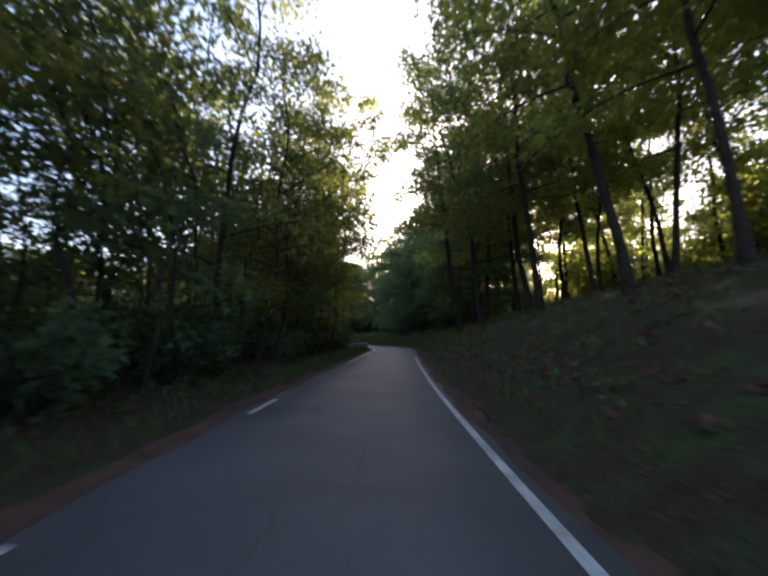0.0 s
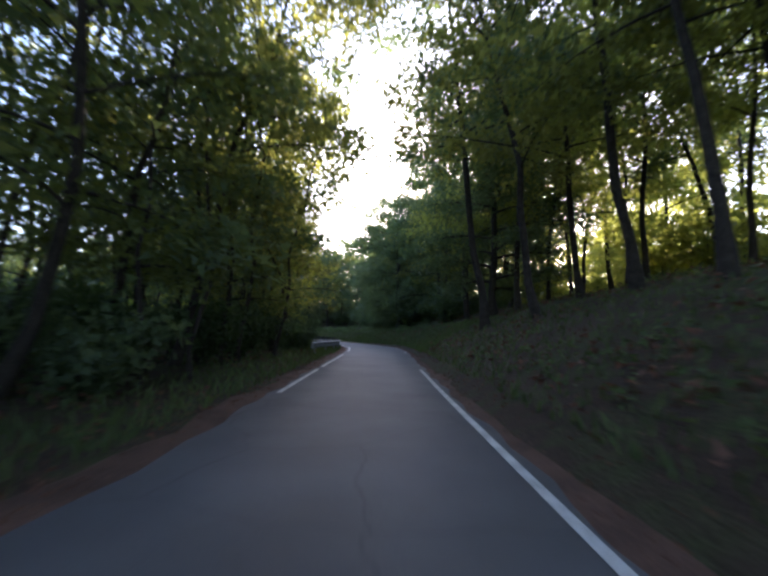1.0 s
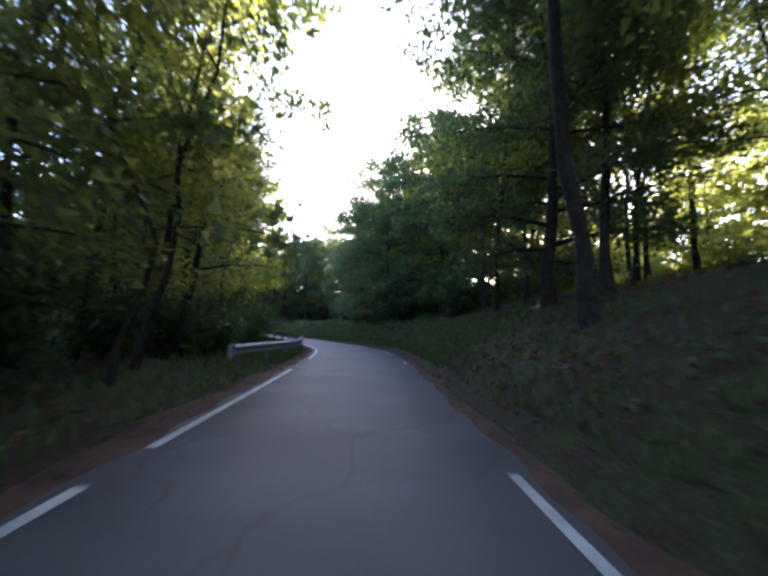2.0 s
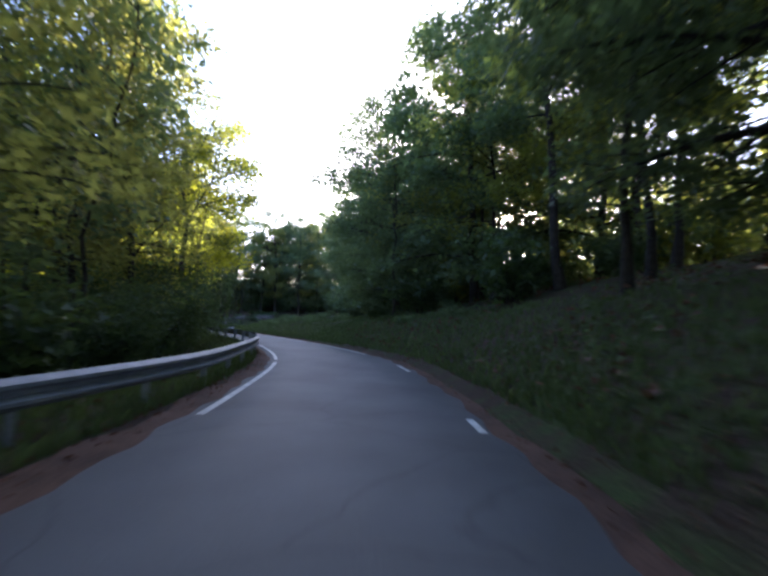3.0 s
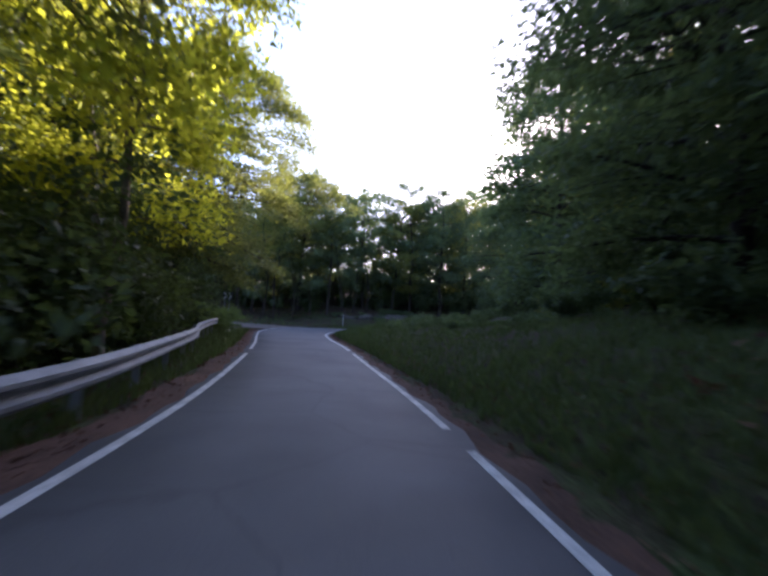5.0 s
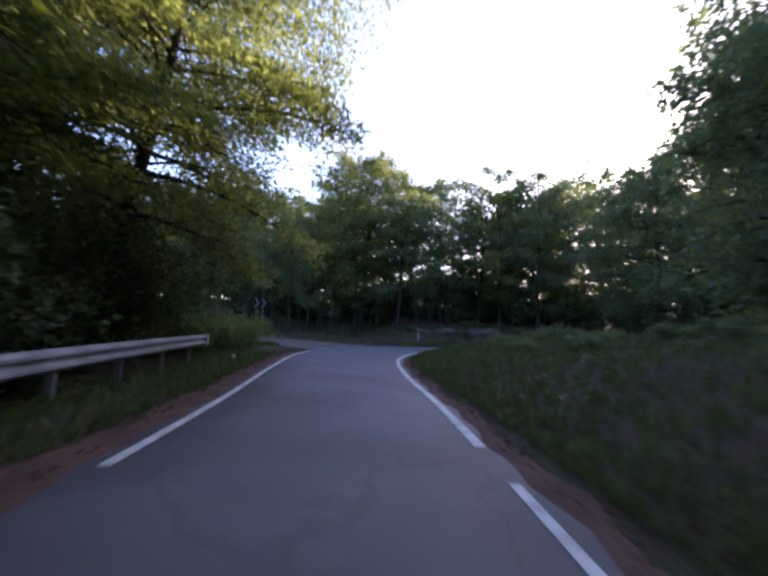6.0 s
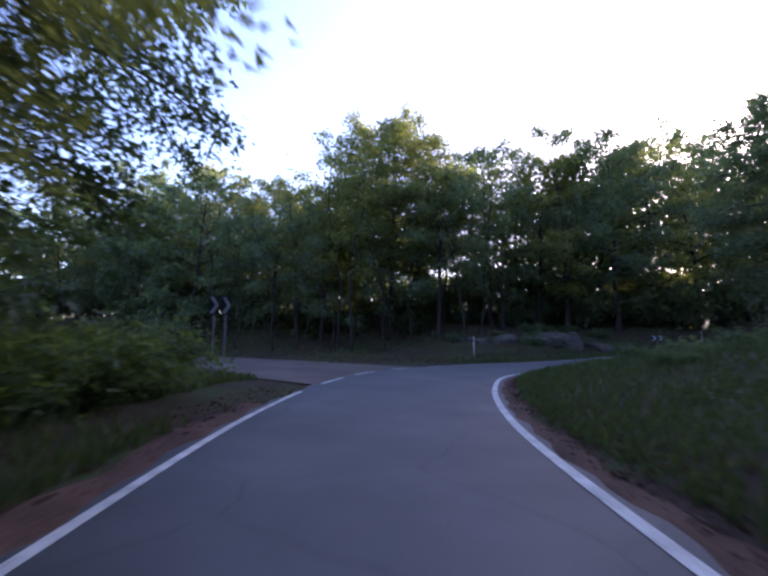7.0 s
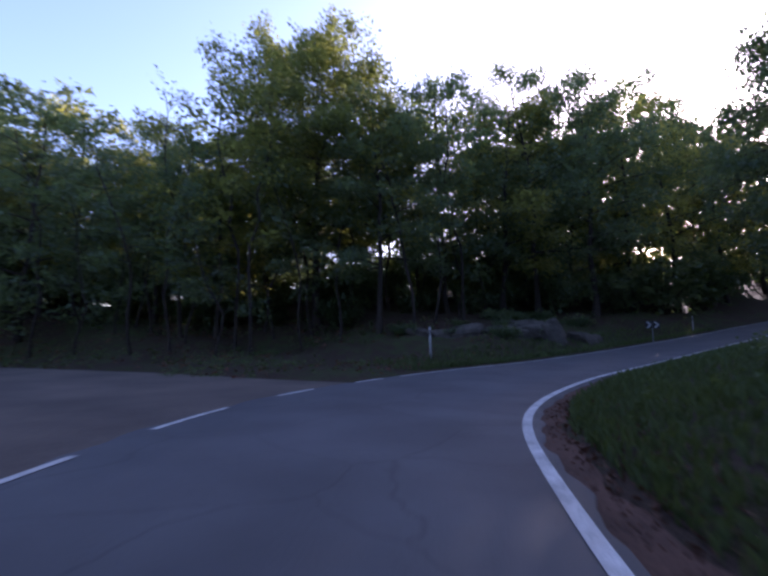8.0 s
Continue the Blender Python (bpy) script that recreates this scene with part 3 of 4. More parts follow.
# trees that stand out: on the bank and along the straight
plant_each((
    ("bank", 2, 10.2, 15.0, 1.0, 90), ("bank", 0, 9.6, 30.5, 1.0, 200), ("bank", 1, 8.6, 35.5, 0.95, 120), ("bank", 2, 11.6, 38.5, 1.0, 10), ("wide", 0, 6.2, 71.5, 0.9, 30),
    ("wide", 0, 8.0, 56.5, 1.0, 250), ("wide", 1, 8.5, 78.0, 1.0, 10), ("pole", 1, 3.5, 58.2, 0.8, 0), ("slim", 0, -6.0, 22.6, 1.0, 0), ("slim", 1, -6.0, 32.0, 1.0, 120),
    ("slim", 1, -6.4, 41.5, 0.9, 200), ("slim", 2, -10.6, 62.0, 0.92, 20), ("near", 0, -14.8, 63.4, 0.78, 110), ("near", 0, -18.2, 66.6, 0.9, 190),
    ("slim", 1, -6.9, 49.0, 1.0, 15), ("slim", 1, -9.6, 46.4, 1.0, 80), ("slim", 1, -9.0, 53.2, 1.0, 200)))
# behind the barrier and on the slope across from it
plant_each((
    ("slim", 2, -8.8, 60.3, 0.98, 150), ("bank", 1, -10.6, 50.4, 0.85, 70), ("bank", 0, -7.4, 46.8, 0.82, 170), ("bank", 1, -10.8, 56.6, 0.8, 250), ("bank", 1, 8.8, 48.2, 1.0, 130),
    ("bank", 0, 9.9, 44.9, 0.88, 100), ("bank", 1, 11.9, 46.4, 0.84, 20), ("bank", 2, 12.4, 48.8, 0.95, 330), ("bank", 0, 15.0, 52.5, 0.9, 220), ("bank", 0, 9.6, 67.0, 1.0, 60), ("wide", 0, 13.2, 63.0, 1.0, 160),
    ("wide", 0, 14.5, 55.0, 0.95, 260), ("slim", 0, -5.5, 29.0, 1.0, 30), ("slim", 1, -5.6, 38.2, 0.95, 250), ("slim", 1, -8.2, 46.5, 0.85, 10),
    ("bank", 2, 7.8, 53.0, 0.85, 120), ("bank", 0, 9.0, 58.6, 0.9, 20), ("wide", 1, 11.2, 61.4, 0.92, 0), ("bank", 2, 16.2, 61.0, 0.8, 50)))
# round the bend
plant_each((
    ("near", 0, -22.2, 74.8, 1.05, 45), ("wide", 0, 3.4, 83.0, 1.03, 220), ("wide", 1, 6.4, 92.5, 1.0, 160), ("wide", 1, -21.8, 71.4, 1.0, 250), ("wide", 1, -23.6, 68.0, 1.1, 80),
    ("wide", 1, -25.0, 63.0, 1.0, 10), ("far", 2, 4.6, 108.4, 0.88, 50), ("far", 1, 8.6, 113.0, 0.95, 80), ("far", 0, 3.4, 98.0, 0.9, 20), ("far", 2, 8.0, 103.0, 0.95, 140),
    ("far", 1, 13.0, 117.0, 1.0, 10), ("far", 0, -37.5, 104.0, 0.82, 70), ("far", 1, -30.5, 102.0, 0.85, 0), ("far", 0, -18.5, 110.5, 0.87, 210), ("far", 2, -12.6, 114.6, 0.95, 90),
    ("back", 0, -13.5, 119.5, 0.95, 40), ("back", 2, -10.0, 121.0, 0.85, 200), ("back", 1, -16.6, 117.6, 0.92, 310)))
# in the wood behind the bend
plant_each((
    ("far", 1, -44.0, 103.0, 1.0, 160), ("far", 0, -8.6, 116.6, 1.06, 20), ("far", 1, -5.4, 120.6, 1.14, 100), ("far", 2, -1.4, 123.8, 0.95, 0), ("far", 1, 3.4, 127.4, 1.0, 250),
    ("far", 1, -15.0, 113.6, 1.08, 300), ("far", 0, -21.0, 112.0, 0.84, 10)))
# stems that lean out over the road
for kind, which, x, y, size, turn, lean_x in (("slim", 1, -5.6, 14.5, 1.0, 60, 8), ("slim", 0, -5.5, 18.6, 1.02, 140, 9), ("slim", 1, -6.4, 34.0, 1.0, 30, 10), ("slim", 0, -6.4, 26.6, 1.0, 200, 7), ("bank", 0, -5.4, 24.6, 0.88, 60, 5), ("bank", 2, -5.6, 36.4, 0.88, 310, 9),
                                              ("bank", 0, 7.3, 20.2, 1.0, 0, -7), ("bank", 1, 8.2, 24.5, 1.0, 40, -8), ("bank", 1, 5.5, 31.4, 1.05, 20, -8), ("bank", 0, 6.3, 27.4, 0.95, 270, -9), ("bank", 0, 10.4, 21.2, 0.85, 150, -4), ("bank", 2, 12.8, 25.4, 0.9, 40, -4)):
    plant(kind, which, x, y, size, turn, 0, lean_x)


def fill(kind, x0, x1, y0, y1, gap, count, ok, low=0.85, high=1.12, first=9, lean=0.0):
    """Scatter trees of a kind over a stretch of the plan, where ok(d, right, x, y) allows."""
    global rng
    rng = np.random.default_rng(int(abs(x0) * 7 + abs(y0) * 13 + len(kind) * 101 + x1 * x1))
    for _ in range(count):
        x, y = rng.uniform(x0, x1), rng.uniform(y0, y1)
        d, right, _ = from_road(x, y)
        if ok(d[0], right[0], x, y) and from_side_road(x, y)[0] > 4.5 and free(x, y, gap):
            plant(kind, int(rng.integers(min(first, len(KINDS[kind])))), x, y, rng.uniform(low, high), lean_x=lean)


fill("bank", 5, 22, -8, 34, 3.3, 260, lambda d, r, x, y: r and 4.6 < d < 17, lean=-8.0)
fill("bank", 5, 24, 34, 60, 3.5, 200, lambda d, r, x, y: r and 4.6 < d < 19)
fill("slim", -40, -20, -16, 62, 8.0, 60, lambda d, r, x, y: not r and 19 < d < 32, 0.7, 0.9)
fill("slim", -20, -3, -14, 18, 4.2, 240, lambda d, r, x, y: not r and 3.7 < d < 12, first=2)
fill("slim", -20, -3, 18, 50, 4.7, 200, lambda d, r, x, y: not r and (3.7 if y < 34 else 4.6) < d < 11, first=2)
fill("slim", -30, -12, 50, 76, 3.4, 160, lambda d, r, x, y: not r and 8.5 < d < 17)
fill("wide", 4, 15, 60, 84, 5.0, 120, lambda d, r, x, y: r and d > 10.5)
fill("far", -50, -12, 102, 109, 4.9, 160, lambda d, r, x, y: not r and d > 6.5, 0.7, 0.9)
fill("back", -62, -12, 108, 124, 5.0, 260, lambda d, r, x, y: not r and d > 6.5, 0.7, 0.9)
fill("far", -12, 10, 108, 121, 4.2, 160, lambda d, r, x, y: not r and d > 5, 0.95, 1.1)
fill("back", -12, 24, 116, 142, 4.0, 300, lambda d, r, x, y: not r and d > 5, 0.95, 1.15)
fill("back", -84, -38, 94, 118, 4.6, 170, lambda d, r, x, y: not r, 0.62, 0.8)
fill("back", -84, -52, 62, 84, 6.0, 60, lambda d, r, x, y: not r, 0.7, 0.9)
fill("back", -4, 22, 100, 124, 4.2, 180, lambda d, r, x, y: r and d > 6.5, 0.8, 1.0)
fill("edge", 20, 36, 2, 76, 4.0, 130, lambda d, r, x, y: r and d > 18, 0.8, 1.2)
# unseen trees behind the start, added only to shade the stretch ahead
fill("bank", -16, 16, -34, -14, 7.0, 40, lambda d, r, x, y: d > 4)
fill("pole", -15, -3, 2, 50, 1.35, 420, lambda d, r, x, y: not r and (2.4 if y < 34 else 4.5) < d < 11, 0.8, 1.2)
fill("pole", -62, -14, 96, 112, 1.6, 260, lambda d, r, x, y: not r and d > 6, 0.8, 1.1)


def leaning_tree():
    """The forked tree that leans out over the barrier."""
    root = make_tree("leaning_tree", "dark leaning tree with a forked trunk behind the barrier", 77, height=15, base=0.5, radius=4.5, trunk=0.17, limbs=26, per=20,
                     leaf=0.15, bark=BARK, leaf_mat=LEAF_SHADE, lean=0.2, rise=0.8, simple=True)
    x, y = -6.5, 53.4
    root.matrix_basis = Matrix.Translation((x, y, float(ground_height(x, y)[0]))) @ pose(0, 0, 0, -28, 7, 40)


leaning_tree()


# ---- undergrowth ----
def shrub_meshes(seed, height, radius, stems, per, leaf, leaf_mat, droop=0.3, fine=False):
    r = np.random.default_rng(seed)
    wood, tips, ways = [], [], []
    for i in range(stems):
        a = i * 2.4 + r.uniform(-0.5, 0.5)
        out, up = radius * r.uniform(0.35, 1.0), height * r.uniform(0.5, 1.0)
        q = np.linspace(0, 1, 6)
        b = np.stack([0.1 * math.cos(a) + out * q ** 1.4 * np.cos(a + 0.3 * q), 0.1 * math.sin(a) + out * q ** 1.4 * np.sin(a + 0.3 * q), up * (q - droop * q ** 3) - 0.1], 1)
        wood.append(tube(b[::2] if len(b) % 2 else b[[0, 2, 3, 5]], (0.022 * (1 - 0.85 * q) + 0.004)[[0, 2, 3, 5]], 3))
        for g in (0.3, 0.5, 0.68, 0.84, 1.0):
            p = np.array([np.interp(g, q, b[:, j]) for j in range(3)])
            w = np.array([math.cos(a), math.sin(a), 0.5 - 0.7 * g])
            tips.append(p)
            ways.append(w)
            for _ in range(2):
                tips.append(p + r.normal(0, 0.28, 3) * (1, 1, 0.6) * radius * 0.7)
                ways.append(w + r.normal(0, 0.6, 3))
    v, f = joined(wood)
    tips = np.array(tips)
    tips[:, 2] = np.maximum(tips[:, 2], 0.15)
    lv, lf = leaves_at(tips, np.array(ways), per, 0.28 * radius, 0.2 * radius, leaf, r, droop, not fine)
    return solid("stem", v, f, BARK, True), solid("foliage", lv, lf, leaf_mat)


# the second and sixth shrubs carry shade in their leaf colour
SHRUBS = [dict(height=2.3, radius=1.5, stems=11, per=12, leaf=0.18, leaf_mat=LEAF_COOL), dict(height=3.4, radius=1.9, stems=12, per=8, leaf=0.24, leaf_mat=LEAF_DEEP_SHADE),
          dict(height=1.4, radius=1.3, stems=12, per=40, leaf=0.085, leaf_mat=LEAF_FRESH), dict(height=4.2, radius=2.1, stems=13, per=8, leaf=0.26, leaf_mat=LEAF_COOL),
          dict(height=3.8, radius=2.2, stems=13, per=8, leaf=0.26, leaf_mat=LEAF_PALE),
          dict(height=5.6, radius=2.6, stems=18, per=27, leaf=0.16, leaf_mat=LEAF_DEEP_SHADE, fine=True),
          dict(height=0.8, radius=0.75, stems=9, per=14, leaf=0.085, leaf_mat=LEAF_COOL)]
SHRUB_LABELS = ["dark green shrub at the edge of the wood", "tall bluish-green shrub under the trees", "low bright green bush on the grassy verge",
                "tall dense shrub under the trees", "yellow-green shrub lit from behind beyond the bank", "dense green bush with shade-darkened leaves hanging over the barrier", "low dark green bramble clump in the grass"]
SHRUB_MADE, BUSHES = {}, []


def shrub(which, x, y, size=1.0, turn=None):
    m = pose(x, y, float(ground_height(x, y)[0]), 0, 0, rng.uniform(0, 360) if turn is None else turn)
    if which not in SHRUB_MADE:
        root = new("bramble" if which == 6 else "shrub")
        s, f = shrub_meshes(500 + which, **SHRUBS[which])
        part("stem", s, root)
        part("foliage", f, root)
        root.matrix_basis = m @ Matrix.Diagonal((size, size, size, 1))
        SHRUB_MADE[which] = tagged(root, SHRUB_LABELS[which], "bush" if which == 6 else "shrub", "bramble clumps" if which == 6 else "shrubs under the trees")
    else:
        ob = copy_thing(SHRUB_MADE[which], m)
        ob.scale = (size, size, size)
    BUSHES.append((x, y))


# bushes that hang over the barrier, and the green ones by the chevron board
for which, x, y, size in (
        (5, -4.5, 43.5, 0.6), (5, -5.2, 47.2, 0.7), (5, -5.9, 51.0, 0.8), (5, -7.5, 54.6, 1.0), (5, -9.3, 58.2, 1.2), (5, -11.2, 61.8, 1.15), (5, -9.8, 55.2, 1.25), (5, -12.6, 59.6, 1.4),
        (5, -8.0, 51.4, 1.1), (5, -13.0, 65.2, 0.8), (5, -15.7, 68.5, 1.0), (5, -17.5, 72.2, 1.05), (2, -17.8, 76.4, 1.1), (2, -18.9, 78.2, 1.2), (2, -19.2, 75.6, 1.2), (2, -20.6, 77.4, 1.2),
        (2, -17.0, 74.6, 1.0), (0, -21.0, 79.6, 0.9), (0, -22.6, 77.2, 1.0), (3, -23.6, 74.0, 1.0), (1, 3.6, 66.4, 0.8), (0, 1.6, 70.2, 0.7)):
    shrub(which, x, y, size)
# bushes inside the bend and in the wood behind it
for which, x, y, size in (
        (3, 5.0, 68.0, 0.9), (0, 2.8, 61.5, 0.8), (1, 6.2, 74.0, 1.0), (3, -19.5, 120.5, 1.6), (3, -17.0, 121.6, 1.5), (1, -22.0, 119.8, 1.6), (3, -47.5, 104.0, 1.7), (1, -50.0, 106.5, 1.7),
        (3, -3.0, 121.2, 1.4), (1, 0.4, 124.0, 1.5), (3, -5.8, 119.6, 1.2)):
    shrub(which, x, y, size)


def thicket(kinds, x0, x1, y0, y1, gap, count, ok, low=0.7, high=1.15):
    """Scatter shrubs of some kinds over a stretch of the plan."""
    global rng
    rng = np.random.default_rng(int(abs(x0) * 17 + abs(y0) * 5 + sum(kinds) * 31 + x1 * x1))
    for _ in range(count):
        x, y = rng.uniform(x0, x1), rng.uniform(y0, y1)
        d, right, _ = from_road(x, y)
        if ok(d[0], right[0], x, y) and from_side_road(x, y)[0] > 4.0 and all((x - a) ** 2 + (y - b) ** 2 > gap * gap for a, b in BUSHES):
            shrub(int(rng.choice(kinds)), x, y, rng.uniform(low, high))


thicket((0, 1, 1), -13, -3, -6, 48, 2.1, 260, lambda d, r, x, y: not r and 2.6 < d < 9, 0.6, 1.05)
thicket((1, 3), -26, -6, 46, 78, 2.6, 160, lambda d, r, x, y: not r and 3.2 < d < 12)
thicket((0, 1), 3, 16, 46, 82, 3.8, 80, lambda d, r, x, y: r and 5.0 < d < 13)
thicket((1, 3), -66, -6, 104, 136, 3.8, 320, lambda d, r, x, y: not r and 15 < d < 34, 0.8, 1.3)
thicket((1, 3), -6, 26, 112, 140, 3.4, 180, lambda d, r, x, y: not r and 6 < d < 20, 1.0, 1.6)
thicket((1, 3), 0, 24, 96, 122, 4.0, 60, lambda d, r, x, y: r and 5 < d < 16)
thicket((1, 3), -16, 6, 111, 128, 2.6, 120, lambda d, r, x, y: not r and d > 5.5, 0.9, 1.5)
thicket((4,), 16, 30, 4, 74, 3.8, 110, lambda d, r, x, y: r and d > 14, 0.9, 1.5)
thicket((1, 3), -24, -9, 2, 52, 3.6, 200, lambda d, r, x, y: not r and 8.5 < d < 17, 0.9, 1.45)
thicket((1, 3), -95, -34, 86, 126, 4.6, 160, lambda d, r, x, y: from_side_road(x, y)[0] > 7 and (x < -46 or y > 108), 1.2, 1.9)
thicket((1, 3), -34, -20, 60, 80, 3.0, 60, lambda d, r, x, y: not r and d > 9, 1.0, 1.5)
thicket((1, 3), 8, 17, 54, 76, 3.4, 120, lambda d, r, x, y: r and d > 8.5, 0.9, 1.4)
thicket((6,), 2, 12, 48, 72, 1.7, 110, lambda d, r, x, y: r and 2.8 < d < 8, 0.5, 0.9)
thicket((1,), -58, -13, 104, 114, 3.0, 170, lambda d, r, x, y: not r and d > 8, 0.7, 1.1)


# low brambles on the grass inside the bend and round the rocks
thicket((6,), -12, 4, 66, 100, 1.5, 150, lambda d, r, x, y: r and 3.4 < d < 8, 0.6, 1.2)
thicket((6,), -20, -6, 102, 113, 1.4, 60, lambda d, r, x, y: not r and 3.0 < d < 7, 0.6, 1.4)


# ---- grass, litter ----
def scatter(n, y0, y1, d0, d1, side, seed):
    """Points on the ground beside the road, thinning away from it."""
    r = np.random.default_rng(seed)
    k = np.flatnonzero((LINE[:, 1] > y0) & (LINE[:, 1] < y1))
    k = r.choice(k, n)
    d = d0 + (d1 - d0) * r.uniform(0, 1, n) ** 1.5
    off = side * (LINE[k, 3] / 2 + 0.25 + d)
    along = r.normal(0, 0.35, n)
    x = LINE[k, 0] + RIGHT[k, 0] * off + TAN[k, 0] * along
    y = LINE[k, 1] + RIGHT[k, 1] * off + TAN[k, 1] * along
    e, _, _ = from_road(x, y)
    ok = (e > d0 * 0.7) & (from_side_road(x, y) > (3.4 if side > 0 else np.interp(x, [-27, -21, -16], [3.0, 4.3, 5.6])))
    return np.stack([x[ok], y[ok], ground_height(x[ok], y[ok])], 1)


def blades(name, points, tall, label, seed):
    """Bent grass blades as one mesh."""
    r = np.random.default_rng(seed)
    n = len(points)
    a, h = r.uniform(0, 6.28, n), tall * r.uniform(0.4, 1.3, n)
    w = 0.012 + 0.012 * r.uniform(0, 1, n)
    dx, dy = np.cos(a), np.sin(a)
    b = r.uniform(0.1, 0.7, n) * h
    p = points
    z = np.zeros(n)
    v = np.stack([p + np.stack([-dy * w, dx * w, z - 0.02], 1), p + np.stack([dy * w, -dx * w, z - 0.02], 1),
                  p + np.stack([dx * b * 0.35 + dy * w * 0.7, dy * b * 0.35 - dx * w * 0.7, h * 0.62], 1), p + np.stack([dx * b, dy * b, h], 1)], 1).reshape(-1, 3)
    i = np.arange(n) * 4
    f = np.concatenate([np.stack([i, i + 1, i + 2], 1), np.stack([i, i + 2, i + 3], 1)])
    return tagged(new(name, solid(name, v, f, GRASS)), label, "grass", kind="stuff")


blades("verge_grass", np.vstack([scatter(30000, 54, 104, 0.35, 6.5, 1, 1), scatter(11000, 36, 60, 0.5, 4.5, 1, 2), scatter(3500, 4, 40, 0.6, 6, 1, 3)]), 0.17,
       "dull green grass on the bank inside the bend", 4)
blades("roadside_grass", np.vstack([scatter(9000, 36, 78, 0.4, 2.6, -1, 5), scatter(2500, 0, 36, 0.5, 3.0, -1, 6), scatter(6000, 94, 116, 0.4, 3.0, -1, 7), scatter(5000, 75, 86, 2.2, 7.0, -1, 9)]), 0.2,
       "rough green grass along the barrier and outer verge", 8)


def litter(points, seed):
    r = np.random.default_rng(seed)
    v, f = leaves_at(points + (0, 0, 0.025), r.normal(0, 1, (len(points), 3)) * (1, 1, 0.1), 1, 0.01, 0.01, 0.065, r)
    return tagged(new("leaf_litter", solid("leaf_litter", v, f, LITTER)), "dry reddish-brown leaves along the road's edge", "leaves", kind="stuff")


litter(np.vstack([scatter(6500, 0, 58, 0.0, 3.0, 1, 11), scatter(3500, 10, 60, 0.05, 1.6, -1, 12), scatter(4000, 58, 92, 0.0, 1.0, 1, 13), scatter(1500, 60, 82, 0.0, 1.2, -1, 14)]), 15)


def ground_cover(name, boxes, material, size, lift, label, seed):
    """Low seedlings, fern tips and fallen leaves over stretches of the forest floor."""
    r = np.random.default_rng(seed)
    pts = np.vstack([np.stack([r.uniform(x0, x1, n), r.uniform(y0, y1, n)], 1) for x0, x1, y0, y1, n in boxes])
    d, _, _ = from_road(pts[:, 0], pts[:, 1])
    patch = np.sin(0.7 * pts[:, 0] + 1.3 * np.sin(0.6 * pts[:, 1])) + np.sin(0.8 * pts[:, 1] + 0.9 * np.sin(0.5 * pts[:, 0])) + r.normal(0, 0.5, len(pts))
    pts = pts[(d > 0.9) & (patch > -0.2) & (from_side_road(pts[:, 0], pts[:, 1]) > 3.4)]
    p3 = np.column_stack([pts, ground_height(pts[:, 0], pts[:, 1]) + lift * r.uniform(0.2, 1, len(pts))])
    w = r.normal(0, 1, (len(p3), 3)) * (1, 1, 0.3)
    v, f = leaves_at(p3, w, 6, 0.22, 0.16, size, r, 0.3, True)
    return tagged(new(name, solid(name, v, f, material)), label, "undergrowth", kind="stuff")


ground_cover("low_plants", ((-50, -14, 91, 106, 2600), (2, 14, 0, 62, 3000), (-14, -2, 0, 48, 1500), (-12, 6, 66, 96, 1800), (-14, 4, 103, 120, 900)), GRASS, 0.1, 0.2,
             "low green plants and seedlings on the forest floor", 21)
ground_cover("dead_leaves", ((1, 16, 0, 62, 4200), (-14, -2, 0, 48, 1800), (-50, -14, 91, 106, 1500)), LITTER, 0.12, 0.04,
             "dry brown leaves scattered over the forest floor", 22)


def verge(name, side, y0, y1, wide, label):
    """A strip of bare reddish earth along the asphalt."""
    keep = np.flatnonzero((LINE[:, 1] >= y0) & (LINE[:, 1] <= y1))
    ln, rt = LINE[keep], RIGHT[keep]
    h = LINE[keep, 3] / 2
    wob = wide * (0.75 + 0.25 * np.sin(np.arange(len(keep)) * 0.7) + 0.15 * np.sin(np.arange(len(keep)) * 1.9))
    offs = [h + 0.1, h + 0.2 + 0 * wob, h + 0.3 + wob * 0.5, h + 0.3 + wob]
    cols = []
    for o, lift in zip(offs, (-0.015, 0.008, 0.022, -0.03)):
        xy = ln[:, :2] + rt * (side * o)[:, None]
        cols.append(np.column_stack([xy, np.maximum(ground_height(xy[:, 0], xy[:, 1]), ln[:, 2] - 0.03) + lift]))
    v = np.stack(cols, 1).reshape(-1, 3)
    f = [(i * 4 + j, i * 4 + j + 1, i * 4 + j + 5, i * 4 + j + 4) for i in range(len(keep) - 1) for j in range(3)]
    return tagged(new(name, solid(name, v, np.array(f), GRAVEL, True)), label, "verge", kind="structure")


verge("verge_1", 1, -40, 99, 0.34, "strip of bare reddish earth along the asphalt")
verge("verge_2", -1, -40, 80, 0.55, "strip of bare brown earth between asphalt and barrier")


# ---- guard rail ----
RAIL = spline(np.array([(-2.6, 34.6), (-1.92, 38.0), (-1.62, 40.2), (-1.62, 42.0), (-1.75, 44.0), (-1.94, 46.2), (-2.2, 48.3), (-2.67, 50.4), (-3.22, 52.5), (-4.02, 54.6), (-5.37, 57.4), (-8.3, 62.5), (-9.5, 64.2), (-11.2, 66.7), (-15.0, 72.9)]), 8)


